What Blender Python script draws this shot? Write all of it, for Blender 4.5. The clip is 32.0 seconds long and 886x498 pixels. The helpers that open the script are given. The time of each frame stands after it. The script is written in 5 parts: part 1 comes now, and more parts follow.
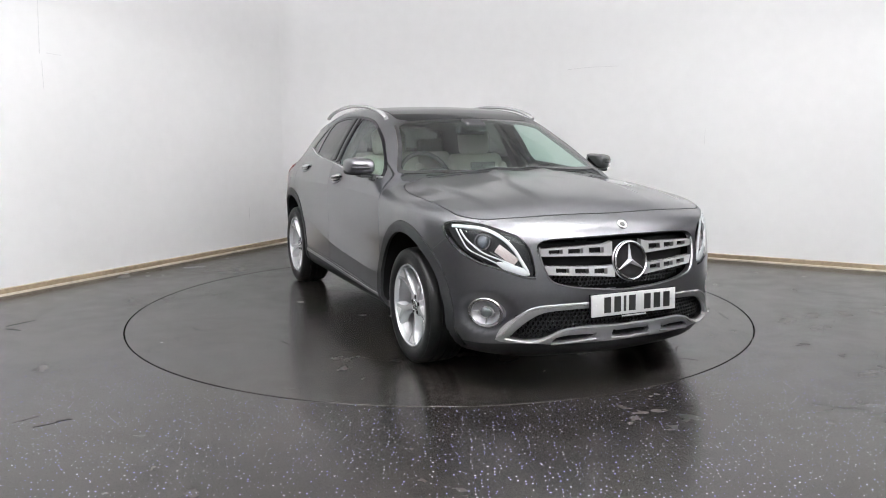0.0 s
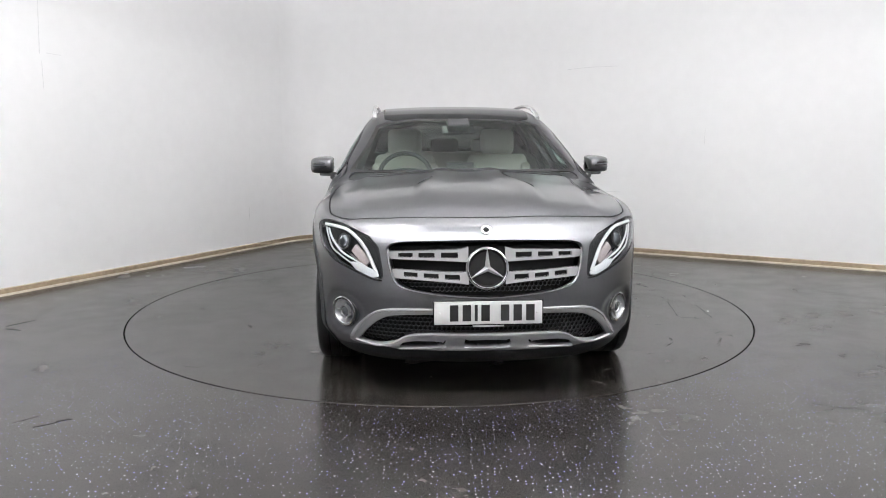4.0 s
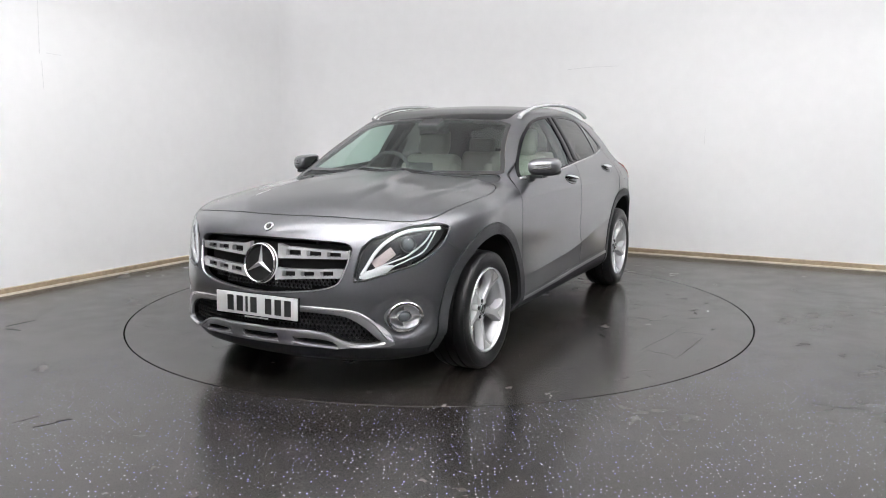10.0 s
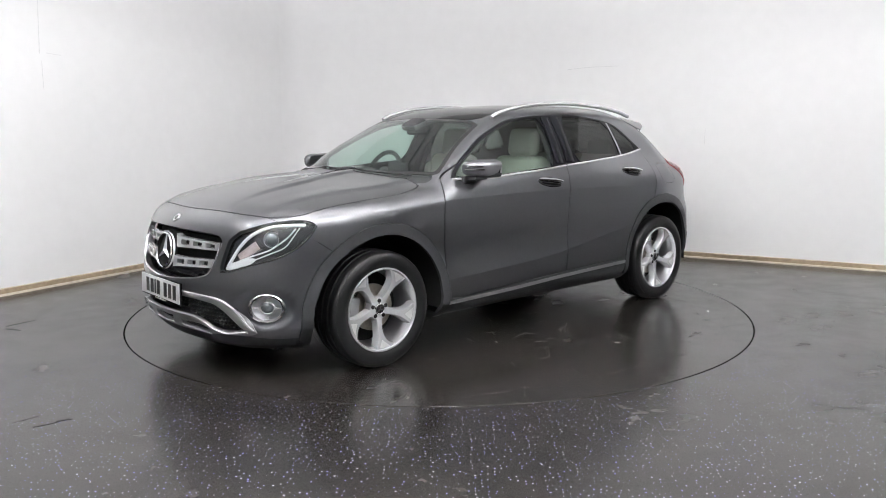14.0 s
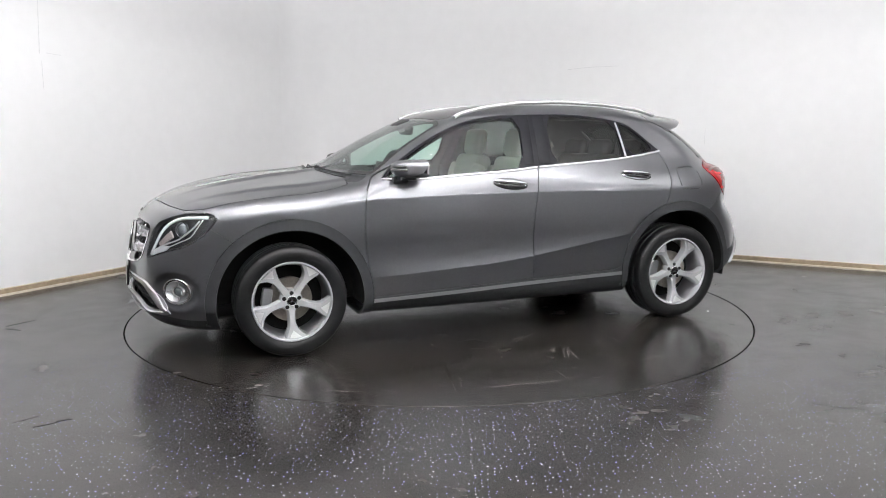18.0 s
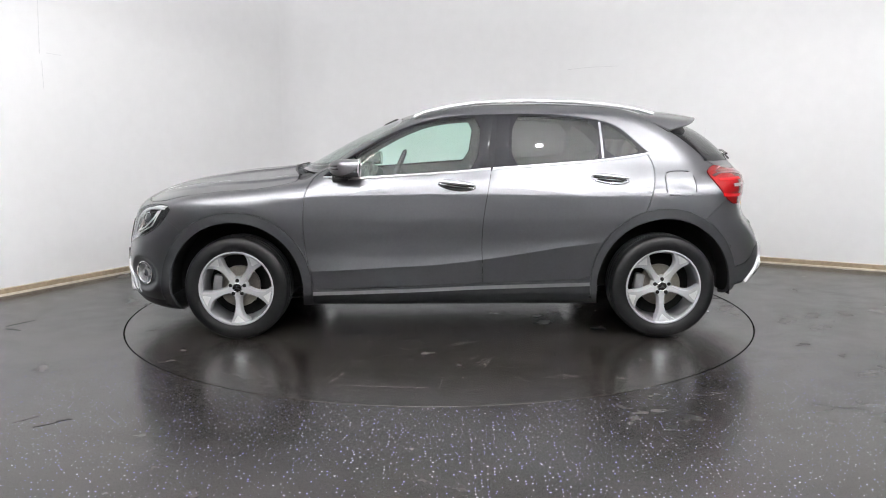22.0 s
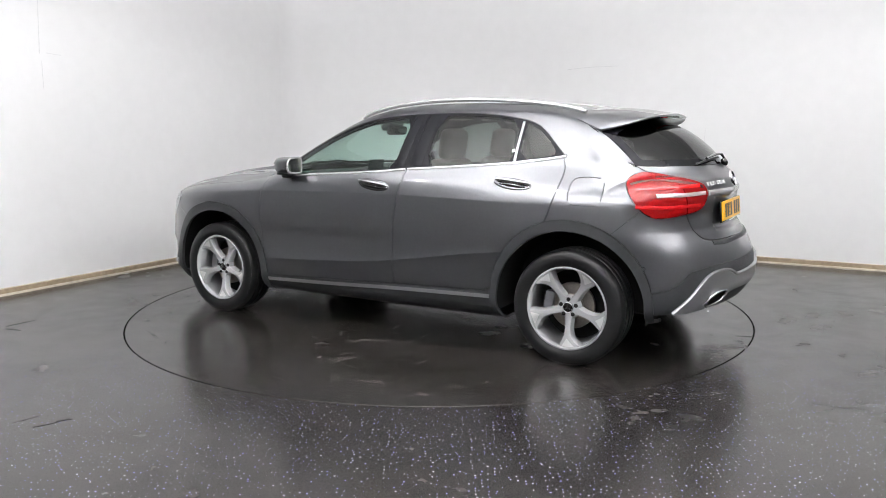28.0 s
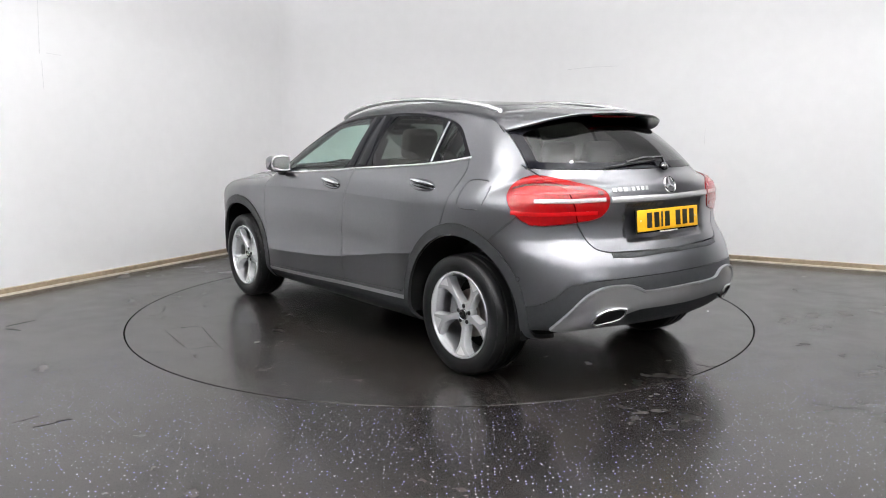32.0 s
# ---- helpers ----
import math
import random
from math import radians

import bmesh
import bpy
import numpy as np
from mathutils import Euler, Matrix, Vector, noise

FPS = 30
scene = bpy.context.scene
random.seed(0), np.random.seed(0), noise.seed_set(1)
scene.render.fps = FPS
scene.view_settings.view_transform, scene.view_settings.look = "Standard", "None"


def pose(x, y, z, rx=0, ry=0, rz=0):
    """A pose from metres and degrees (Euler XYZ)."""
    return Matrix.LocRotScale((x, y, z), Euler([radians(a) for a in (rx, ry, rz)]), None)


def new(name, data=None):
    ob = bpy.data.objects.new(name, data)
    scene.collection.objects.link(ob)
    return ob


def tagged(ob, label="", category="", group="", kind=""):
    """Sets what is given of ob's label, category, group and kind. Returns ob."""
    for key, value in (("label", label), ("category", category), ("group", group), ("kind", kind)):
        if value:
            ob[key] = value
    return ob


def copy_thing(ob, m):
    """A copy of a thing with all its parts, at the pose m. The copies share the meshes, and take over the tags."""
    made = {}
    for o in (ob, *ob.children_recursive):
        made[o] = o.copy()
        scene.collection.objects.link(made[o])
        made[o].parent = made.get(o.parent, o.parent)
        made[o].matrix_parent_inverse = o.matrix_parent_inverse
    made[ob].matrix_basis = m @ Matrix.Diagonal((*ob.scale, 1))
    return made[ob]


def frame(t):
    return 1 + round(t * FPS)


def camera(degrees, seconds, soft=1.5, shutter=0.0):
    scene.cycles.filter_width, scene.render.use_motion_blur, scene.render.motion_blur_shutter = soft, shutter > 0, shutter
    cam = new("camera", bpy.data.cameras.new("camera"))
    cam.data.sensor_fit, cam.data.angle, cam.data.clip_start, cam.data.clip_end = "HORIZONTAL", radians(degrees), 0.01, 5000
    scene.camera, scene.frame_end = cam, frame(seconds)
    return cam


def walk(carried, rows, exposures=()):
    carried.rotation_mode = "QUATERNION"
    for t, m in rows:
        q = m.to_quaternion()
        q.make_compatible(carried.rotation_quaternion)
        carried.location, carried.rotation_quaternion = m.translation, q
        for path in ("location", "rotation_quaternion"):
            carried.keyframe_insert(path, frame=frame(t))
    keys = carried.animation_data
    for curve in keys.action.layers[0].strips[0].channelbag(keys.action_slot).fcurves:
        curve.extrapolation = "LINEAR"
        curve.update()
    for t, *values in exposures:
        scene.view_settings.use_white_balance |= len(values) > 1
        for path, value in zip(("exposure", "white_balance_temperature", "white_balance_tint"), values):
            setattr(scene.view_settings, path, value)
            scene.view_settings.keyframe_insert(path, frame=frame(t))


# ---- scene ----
cam = camera(59.04, 32.0, soft=1.0)
EYE_PLACE = Vector((0, -5.835, 1.310))
PITCH, YAW, ROLL = -8.572, -.267, -.168
EYE = pose(0, 0, 0, 0, 0, YAW) @ pose(*EYE_PLACE, 90 + PITCH) @ pose(0, 0, 0, 0, 0, ROLL)
EYE.translation = EYE_PLACE
walk(cam, [(0, EYE), (32, EYE)])

scene.view_settings.exposure = 0.1
world = bpy.data.worlds.new("room_air")
scene.world = world
world.use_nodes = True
world.node_tree.nodes["Background"].inputs[0].default_value = (.5, .5, .5, 1)
world.node_tree.nodes["Background"].inputs[1].default_value = .02
LIGHT = 103.0


# ---- materials ----
def material(name, colour, rough=.5, metal=0.0, coat=0.0, bump=0.0, scale=40.0, vary=.12, emit=0.0, spec=.5):
    """A surface with grain and stains at two sizes."""
    m = bpy.data.materials.new(name)
    m.use_nodes = True
    t, p = m.node_tree, m.node_tree.nodes["Principled BSDF"]
    p.inputs["Roughness"].default_value, p.inputs["Metallic"].default_value = rough, metal
    p.inputs["Coat Weight"].default_value, p.inputs["Coat Roughness"].default_value = coat, .03
    p.inputs["Specular IOR Level"].default_value = spec
    where = t.nodes.new("ShaderNodeTexCoord")
    fine, wide = t.nodes.new("ShaderNodeTexNoise"), t.nodes.new("ShaderNodeTexNoise")
    for n, s in ((fine, scale), (wide, scale / 14)):
        n.inputs["Scale"].default_value, n.inputs["Detail"].default_value = s, 4
        t.links.new(where.outputs["Object"], n.inputs["Vector"])
    add = t.nodes.new("ShaderNodeMath")
    add.operation = "ADD"
    t.links.new(fine.outputs[0], add.inputs[0])
    t.links.new(wide.outputs[0], add.inputs[1])
    ramp = t.nodes.new("ShaderNodeMapRange")
    ramp.inputs[1].default_value, ramp.inputs[2].default_value = .6, 1.4
    ramp.inputs[3].default_value, ramp.inputs[4].default_value = 1 - vary, 1 + vary
    t.links.new(add.outputs[0], ramp.inputs[0])
    tint = t.nodes.new("ShaderNodeVectorMath")
    tint.operation = "SCALE"
    tint.inputs[0].default_value = colour
    t.links.new(ramp.outputs[0], tint.inputs["Scale"])
    t.links.new(tint.outputs[0], p.inputs["Base Color"])
    if bump:
        b = t.nodes.new("ShaderNodeBump")
        b.inputs["Strength"].default_value, b.inputs["Distance"].default_value = bump, .002
        t.links.new(fine.outputs[0], b.inputs["Height"])
        t.links.new(b.outputs[0], p.inputs["Normal"])
    if emit:
        p.inputs["Emission Color"].default_value, p.inputs["Emission Strength"].default_value = (*colour, 1), emit
    return m


def glass(name, tint, gloss=.045):
    """A thin tinted pane."""
    m = bpy.data.materials.new(name)
    m.use_nodes = True
    t = m.node_tree
    t.nodes.remove(t.nodes["Principled BSDF"])
    clear, shine, mix, facing = (t.nodes.new("ShaderNode" + k) for k in ("BsdfTransparent", "BsdfGlossy", "MixShader", "LayerWeight"))
    clear.inputs[0].default_value = (*tint, 1)
    shine.inputs["Roughness"].default_value = .01
    shine.inputs[0].default_value = (1, 1, 1, 1)
    facing.inputs[0].default_value = .5
    power, scale = t.nodes.new("ShaderNodeMath"), t.nodes.new("ShaderNodeMath")
    power.operation, power.inputs[1].default_value = "POWER", 5.0
    scale.operation, scale.inputs[1].default_value, scale.inputs[2].default_value = "MULTIPLY_ADD", .85, gloss
    t.links.new(facing.outputs["Facing"], power.inputs[0])
    t.links.new(power.outputs[0], scale.inputs[0])
    t.links.new(scale.outputs[0], mix.inputs[0])
    t.links.new(clear.outputs[0], mix.inputs[1])
    t.links.new(shine.outputs[0], mix.inputs[2])
    t.links.new(mix.outputs[0], t.nodes["Material Output"].inputs[0])
    return m


PAINT = material("grey_metallic_paint", (.126, .127, .137), .33, .88, .9, scale=900, vary=.05)
PLASTIC = material("black_grained_plastic", (.024, .025, .027), .5, bump=.3, scale=600, vary=.2, spec=.28)
GLOSS_BLACK = material("gloss_black", (.008, .008, .009), .08, coat=.6, scale=60, vary=.1)
DARK = material("dark_void", (.012, .012, .012), .8, scale=30, spec=.08)
ROOF_BLACK = material("black_roof_glass", (.008, .008, .009), .10, scale=60, spec=.22)
CHROME = material("chrome", (.82, .82, .83), .07, 1.0, scale=80, vary=.03)
SILVER = material("silver_paint", (.32, .32, .33), .32, .75, .5, scale=200, vary=.05)
ALLOY = material("silver_alloy", (.68, .69, .71), .26, .55, .5, scale=150, vary=.05)
TYRE = material("tyre_rubber", (.009, .009, .0096), .36, bump=.3, scale=250, vary=.25, spec=.22)
STEEL = material("brake_steel", (.26, .24, .215), .42, 1.0, scale=120, vary=.2)
WALL = material("white_wall_paint", (.80, .80, .807), .7, bump=.08, scale=9, vary=.025)
CEIL = material("white_ceiling_paint", (.72, .72, .722), .8, scale=4, vary=.05)
# for the unseen walls only, kept dark so the car's sides reflect darkness
FAR_WALL = material("dark_reflection_wall", (.16, .16, .165), .7, bump=.08, scale=9, vary=.08)
# alloy with the rim barrel's shade in its colour; plain grey on other parts
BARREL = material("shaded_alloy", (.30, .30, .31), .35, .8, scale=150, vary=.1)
# alloy with the spoke pockets' shade put into its colour
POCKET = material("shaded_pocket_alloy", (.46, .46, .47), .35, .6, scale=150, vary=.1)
PALE_WOOD = material("pale_wood_edge", (.50, .44, .36), .7, bump=.3, scale=25, vary=.3)
WOOD = material("raw_wood", (.25, .195, .130), .7, bump=.3, scale=25, vary=.35)
PANEL = material("light_panel", (1, .995, 1), emit=LIGHT)
BULB = material("bright_bulb", (1, .995, 1), emit=300.0)
WHITE = material("white_plastic", (.57, .57, .57), .4, scale=30, vary=.03)
YELLOW = material("yellow_plate", (.78, .40, .012), .35, scale=30, vary=.04)
INK = material("black_ink", (.012, .012, .012), .4)
SEAT = material("beige_leather", (.36, .34, .30), .5, bump=.2, scale=120, vary=.08)
TRIM = material("dark_cabin_trim", (.025, .025, .027), .65, bump=.2, scale=200, vary=.15)
HEADLINER = material("grey_headliner", (.30, .30, .29), .9, scale=200)
RED = material("red_lens", (.20, .002, .003), .12, coat=.15, scale=60, vary=.1, spec=.3)
CLEAR = glass("clear_glass", (.70, .87, .80))
PRIVACY = glass("privacy_glass", (.16, .165, .155), .03)
REAR_TINT = glass("dark_rear_glass", (.075, .078, .072), .03)
BORDER = material("black_glass_border", (.006, .006, .008), .05, scale=60, spec=.12)
LENS = glass("lamp_lens", (.9, .92, .93))
HOUSING = material("black_lamp_housing", (.045, .045, .048), .16, .2, scale=60, vary=.2)
SATIN = material("satin_chrome", (.70, .70, .71), .22, .60, scale=120, vary=.04)
# white base colour holds the bright reflections of the unlit chrome strips
LAMP_WHITE = material("white_for_strip_reflections", (.70, .71, .72), .15, coat=.8, scale=60, vary=.03)
LENS_DARK = material("smoked_lens", (.10, .11, .12), .03, .3, 1.0, scale=40, vary=.1)
CLEAR_STRIP = material("ribbed_clear_lens", (.52, .44, .43), .25, .2, .8, bump=.8, scale=130, vary=.25)
RED_DARK = material("deep_red_lens", (.10, .004, .006), .12, coat=.8, scale=60)
RED_BRIGHT = material("bright_red_guide", (.40, .004, .006), .2, coat=.15, scale=60, vary=.1)
SCREEN = glass("windscreen_glass", (.68, .80, .75), .085)
# chrome darkened in its colour for the handle cups' dark reflections
CUP = material("cup_with_dark_reflections", (.16, .16, .17), .09, 1.0, scale=80, vary=.05)
SEAT_DARK = material("grey_leather", (.10, .10, .095), .5, bump=.2, scale=120, vary=.08)


# ---- mesh tools ----
def part(name, bm, mat, parent=None, label="", smooth=40.0):
    """One mesh object out of a bmesh, under its thing."""
    mesh = bpy.data.meshes.new(name)
    bm.normal_update()
    bm.to_mesh(mesh)
    bm.free()
    if mat:
        mesh.materials.append(mat)
    ob = new(name, mesh)
    ob.parent = parent
    if smooth:
        mesh.shade_smooth()
        mesh.set_sharp_from_angle(angle=radians(smooth))
    return tagged(ob, label)


def box(sx, sy, sz, m=Matrix(), bevel=0.0, seg=2, bm=None):
    """A box of these sides about the pose m, with rounded edges."""
    bm = bm or bmesh.new()
    made = bmesh.ops.create_cube(bm, size=1, matrix=m @ Matrix.Diagonal((sx, sy, sz, 1)))["verts"]
    if bevel:
        edges = list({e for v in made for e in v.link_edges})
        bmesh.ops.bevel(bm, geom=edges, offset=bevel, segments=seg, profile=.5, affect="EDGES")
    return bm


def lathe(profile, n=64, m=Matrix(), bm=None, closed=False):
    """The profile's points (radius, along) turned about the y axis."""
    bm = bm or bmesh.new()
    rings = []
    for k in range(n):
        a = 2 * math.pi * k / n
        rings.append([bm.verts.new(m @ Vector((r * math.cos(a), y, r * math.sin(a)))) for r, y in profile])
    for k in range(n):
        a, b = rings[k], rings[(k + 1) % n]
        for i in range(len(profile) - (0 if closed else 1)):
            j = (i + 1) % len(profile)
            bm.faces.new((a[i], b[i], b[j], a[j]))
    bmesh.ops.recalc_face_normals(bm, faces=bm.faces)
    return bm


def prism(outline, d0, d1, place, bm=None, bevel=0.0):
    """A flat outline (u, v) given depth from d0 to d1; place(u, v, d) puts each corner."""
    bm = bm or bmesh.new()
    lo = [bm.verts.new(place(u, v, d0)) for u, v in outline]
    hi = [bm.verts.new(place(u, v, d1)) for u, v in outline]
    n = len(outline)
    made = [bm.faces.new(hi), bm.faces.new(lo[::-1])] + [bm.faces.new((lo[i], lo[(i + 1) % n], hi[(i + 1) % n], hi[i])) for i in range(n)]
    bmesh.ops.recalc_face_normals(bm, faces=made)
    if bevel:
        bmesh.ops.bevel(bm, geom=list({e for e in made[0].edges}), offset=bevel, segments=2, profile=.5, affect="EDGES")
    return bm


def tube(points, radius, bm=None, n=10, flat=1.0, closed=False):
    """A round bar along the points."""
    bm = bm or bmesh.new()
    pts, rings = [Vector(p) for p in points], []
    for i, p in enumerate(pts):
        d = (pts[(i + 1) % len(pts)] if closed or i + 1 < len(pts) else p) - (pts[i - 1] if closed or i else p)
        d.normalize()
        side = d.cross(Vector((0, 0, 1)))
        side = side.normalized() if side.length > 1e-3 else Vector((1, 0, 0))
        up = side.cross(d)
        rings.append([bm.verts.new(p + side * math.cos(2 * math.pi * k / n) * radius + up * math.sin(2 * math.pi * k / n) * radius * flat) for k in range(n)])
    for i in range(len(rings) - (0 if closed else 1)):
        a, b = rings[i], rings[(i + 1) % len(rings)]
        for k in range(n):
            bm.faces.new((a[k], a[(k + 1) % n], b[(k + 1) % n], b[k]))
    if not closed:
        bm.faces.new(rings[0]), bm.faces.new(rings[-1][::-1])
    bmesh.ops.recalc_face_normals(bm, faces=bm.faces)
    return bm


def ball(sx, sy, sz, m, seg=24, bm=None):
    bm = bm or bmesh.new()
    bmesh.ops.create_uvsphere(bm, u_segments=seg, v_segments=seg // 2, radius=1, matrix=m @ Matrix.Diagonal((sx, sy, sz, 1)))
    return bm


# ---- the room ----
CORNER, TURN = Vector((-1.265, 4.415, 0)), -29.5
ROOM = Matrix.Translation(CORNER) @ pose(0, 0, 0, 0, 0, TURN)   # +x along one wall, -y along the other
LX, LY, HIGH_CEIL = 9.6, 10.6, 3.5


def bow(a, c, b, n):
    """A rounded turn from a to b, drawn towards c."""
    return [tuple((1 - k / n) ** 2 * p + 2 * k / n * (1 - k / n) * q + (k / n) ** 2 * r for p, q, r in zip(a, c, b)) for k in range(n + 1)]


# a panel set across the corner, its two joints plastered round
BEND = bow((0, -1.15), (0, -.68), (.42, -.541), 10) + bow((1.6, -.152), (2.06, 0), (2.5, 0), 8)


def wall(name, x0, y0, x1, y1, label, mat=WALL):
    """A straight wall from one floor point to the next, in the room's own axes; its face lies on the line, its thickness to the right."""
    a, b = Vector((x0, y0, 0)), Vector((x1, y1, 0))
    d = (b - a).normalized()
    n = Vector((d.y, -d.x, 0)) * .2
    bm = bmesh.new()
    lo = [bm.verts.new(ROOM @ (p + Vector((0, 0, -.1)))) for p in (a, b, b + n, a + n)]
    hi = [bm.verts.new(v.co + Vector((0, 0, HIGH_CEIL + .1))) for v in lo]
    for k in range(4):
        bm.faces.new((lo[k], lo[(k + 1) % 4], hi[(k + 1) % 4], hi[k]))
    bm.faces.new(lo[::-1]), bm.faces.new(hi)
    bmesh.ops.recalc_face_normals(bm, faces=bm.faces)
    return tagged(part(name, bm, mat, smooth=0), label, "wall", kind="structure")


# unseen walls, added to close the room and give the car dark reflections
GREY_WALL = "unseen dark grey wall, added to close the room and darken reflections"
WHITE_WALL = "plain white painted studio wall with faint scuffs"
wall("wall_north", 6.9, 0, BEND[-1][0], 0, WHITE_WALL)
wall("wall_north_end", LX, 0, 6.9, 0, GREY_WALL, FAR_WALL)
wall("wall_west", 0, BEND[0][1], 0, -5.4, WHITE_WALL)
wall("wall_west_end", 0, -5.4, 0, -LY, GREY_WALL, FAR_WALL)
bm, rows = bmesh.new(), []
for i, (x, y) in enumerate(BEND):
    p, q = Vector(BEND[max(i - 1, 0)]), Vector(BEND[min(i + 1, len(BEND) - 1)])
    d = (q - p).normalized()
    rows.append([bm.verts.new(ROOM @ Vector((x - d.y * e, y + d.x * e, z))) for e, z in ((0, -.1), (0, HIGH_CEIL), (.2, HIGH_CEIL), (.2, -.1))])
for a, b in zip(rows, rows[1:]):
    for k in range(4):
        bm.faces.new((a[k], a[(k + 1) % 4], b[(k + 1) % 4], b[k]))
bm.faces.new(rows[0]), bm.faces.new(rows[-1][::-1])
bmesh.ops.recalc_face_normals(bm, faces=bm.faces)
tagged(part("wall_corner", bm, WALL, smooth=30), "white painted wall rounded across the corner", "wall", kind="structure")
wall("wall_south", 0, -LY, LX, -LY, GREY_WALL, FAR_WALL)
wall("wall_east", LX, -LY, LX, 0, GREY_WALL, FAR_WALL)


def skirting(name, line):
    """A rough batten along the foot of a wall, with a paler fillet at the floor."""
    bm = bmesh.new()
    shape = [(.0, 0), (.030, 0), (.030, .014), (.020, .018), (.022, .052), (.018, .058), (0, .062)]
    rows = []
    for i, (x, y) in enumerate(line):
        p, q = line[max(i - 1, 0)], line[min(i + 1, len(line) - 1)]
        d = Vector((q[0] - p[0], q[1] - p[1], 0)).normalized()
        n = Vector((d.y, -d.x, 0))
        rows.append([bm.verts.new(ROOM @ (Vector((x, y, 0)) + n * u + Vector((0, 0, v + random.uniform(-.0012, .0012))))) for u, v in shape])
    for a, b in zip(rows, rows[1:]):
        for k in range(len(shape) - 1):
            bm.faces.new((a[k], a[k + 1], b[k + 1], b[k]))
    bmesh.ops.recalc_face_normals(bm, faces=bm.faces)
    ob = part(name, bm, WOOD, smooth=0)
    ob.data.materials.append(PALE_WOOD)
    for i, face in enumerate(ob.data.polygons):
        face.material_index = 1 if i % (len(shape) - 1) in (1, 2, 5) else 0
    return tagged(ob, "rough unpainted wooden batten with a pale edge along the wall's foot", "skirting", kind="structure")


steps = lambda a, b, n: [(a[0] + (b[0] - a[0]) * k / n, a[1] + (b[1] - a[1]) * k / n) for k in range(n + 1)]
skirting("baseboard", steps((0, -LY), BEND[0], 60)[:-1] + BEND + steps(BEND[-1], (LX, 0), 60)[1:])
skirting("baseboard", steps((LX, 0), (LX, -LY), 20))
skirting("baseboard", steps((LX, -LY), (0, -LY), 20))


def floor_material(name, flecks, base=(.0150, .0129, .0118)):
    """Dark sheet flooring with dust, wear and, in places, pale flecks."""
    m = material(name, base, .3, bump=.02, scale=30, vary=.12)
    t, p = m.node_tree, m.node_tree.nodes["Principled BSDF"]
    where = t.nodes["Texture Coordinate"]
    dust, streak = t.nodes.new("ShaderNodeTexNoise"), t.nodes.new("ShaderNodeTexNoise")
    dust.inputs["Scale"].default_value, dust.inputs["Detail"].default_value = 1.1, 6
    streak.inputs["Scale"].default_value, streak.inputs["Detail"].default_value = 6.0, 8
    for n in (dust, streak):
        t.links.new(where.outputs["Object"], n.inputs["Vector"])
    add = t.nodes.new("ShaderNodeMath")
    add.operation = "MULTIPLY"
    t.links.new(dust.outputs[0], add.inputs[0])
    t.links.new(streak.outputs[0], add.inputs[1])
    ramp = t.nodes.new("ShaderNodeMapRange")
    ramp.inputs[1].default_value, ramp.inputs[2].default_value, ramp.inputs[3].default_value, ramp.inputs[4].default_value = .12, .45, .19, .30
    t.links.new(add.outputs[0], ramp.inputs[0])
    t.links.new(ramp.outputs[0], p.inputs["Roughness"])
    if not flecks:
        stretch, grit, lift = t.nodes.new("ShaderNodeMapping"), t.nodes.new("ShaderNodeTexNoise"), t.nodes.new("ShaderNodeMapRange")
        stretch.inputs["Scale"].default_value, stretch.inputs["Rotation"].default_value = (17, 23, 1), (0, 0, .35)
        grit.inputs["Scale"].default_value, grit.inputs["Detail"].default_value, grit.inputs["Roughness"].default_value = 1, 9, .75
        lift.inputs[1].default_value, lift.inputs[2].default_value, lift.inputs[3].default_value, lift.inputs[4].default_value = .48, .72, 0, .62
        t.links.new(where.outputs["Object"], stretch.inputs[0]), t.links.new(stretch.outputs[0], grit.inputs["Vector"]), t.links.new(grit.outputs[0], lift.inputs[0])
        mix = t.nodes.new("ShaderNodeMix")
        mix.data_type = "RGBA"
        mix.inputs[7].default_value = (.105, .090, .080, 1)
        old = p.inputs["Base Color"].links[0].from_socket
        t.links.new(lift.outputs[0], mix.inputs[0]), t.links.new(old, mix.inputs[6]), t.links.new(mix.outputs[2], p.inputs["Base Color"])
    if flecks:
        cells = t.nodes.new("ShaderNodeTexVoronoi")
        cells.voronoi_dimensions = "2D"
        cells.inputs["Scale"].default_value = 37
        t.links.new(where.outputs["Object"], cells.inputs["Vector"])
        split = t.nodes.new("ShaderNodeSeparateColor")
        t.links.new(cells.outputs["Color"], split.inputs[0])
        near = t.nodes.new("ShaderNodeMath")
        near.operation = "LESS_THAN"
        size = t.nodes.new("ShaderNodeMath")
        size.operation, size.inputs[1].default_value = "MULTIPLY", .129
        t.links.new(split.outputs[0], size.inputs[0])
        t.links.new(cells.outputs["Distance"], near.inputs[0])
        t.links.new(size.outputs[0], near.inputs[1])
        some = t.nodes.new("ShaderNodeMath")
        some.operation, some.inputs[1].default_value = "GREATER_THAN", .30
        t.links.new(split.outputs[1], some.inputs[0])
        spot = t.nodes.new("ShaderNodeVectorMath")
        spot.operation, spot.inputs[1].default_value = "DISTANCE", (.1, -3.4, 0)
        t.links.new(where.outputs["Object"], spot.inputs[0])
        fade = t.nodes.new("ShaderNodeMapRange")
        fade.inputs[1].default_value, fade.inputs[2].default_value, fade.inputs[3].default_value, fade.inputs[4].default_value = 2.1, 3.7, 1, .0
        t.links.new(spot.outputs["Value"], fade.inputs[0])
        a, b = t.nodes.new("ShaderNodeMath"), t.nodes.new("ShaderNodeMath")
        a.operation = b.operation = "MULTIPLY"
        t.links.new(near.outputs[0], a.inputs[0]), t.links.new(some.outputs[0], a.inputs[1])
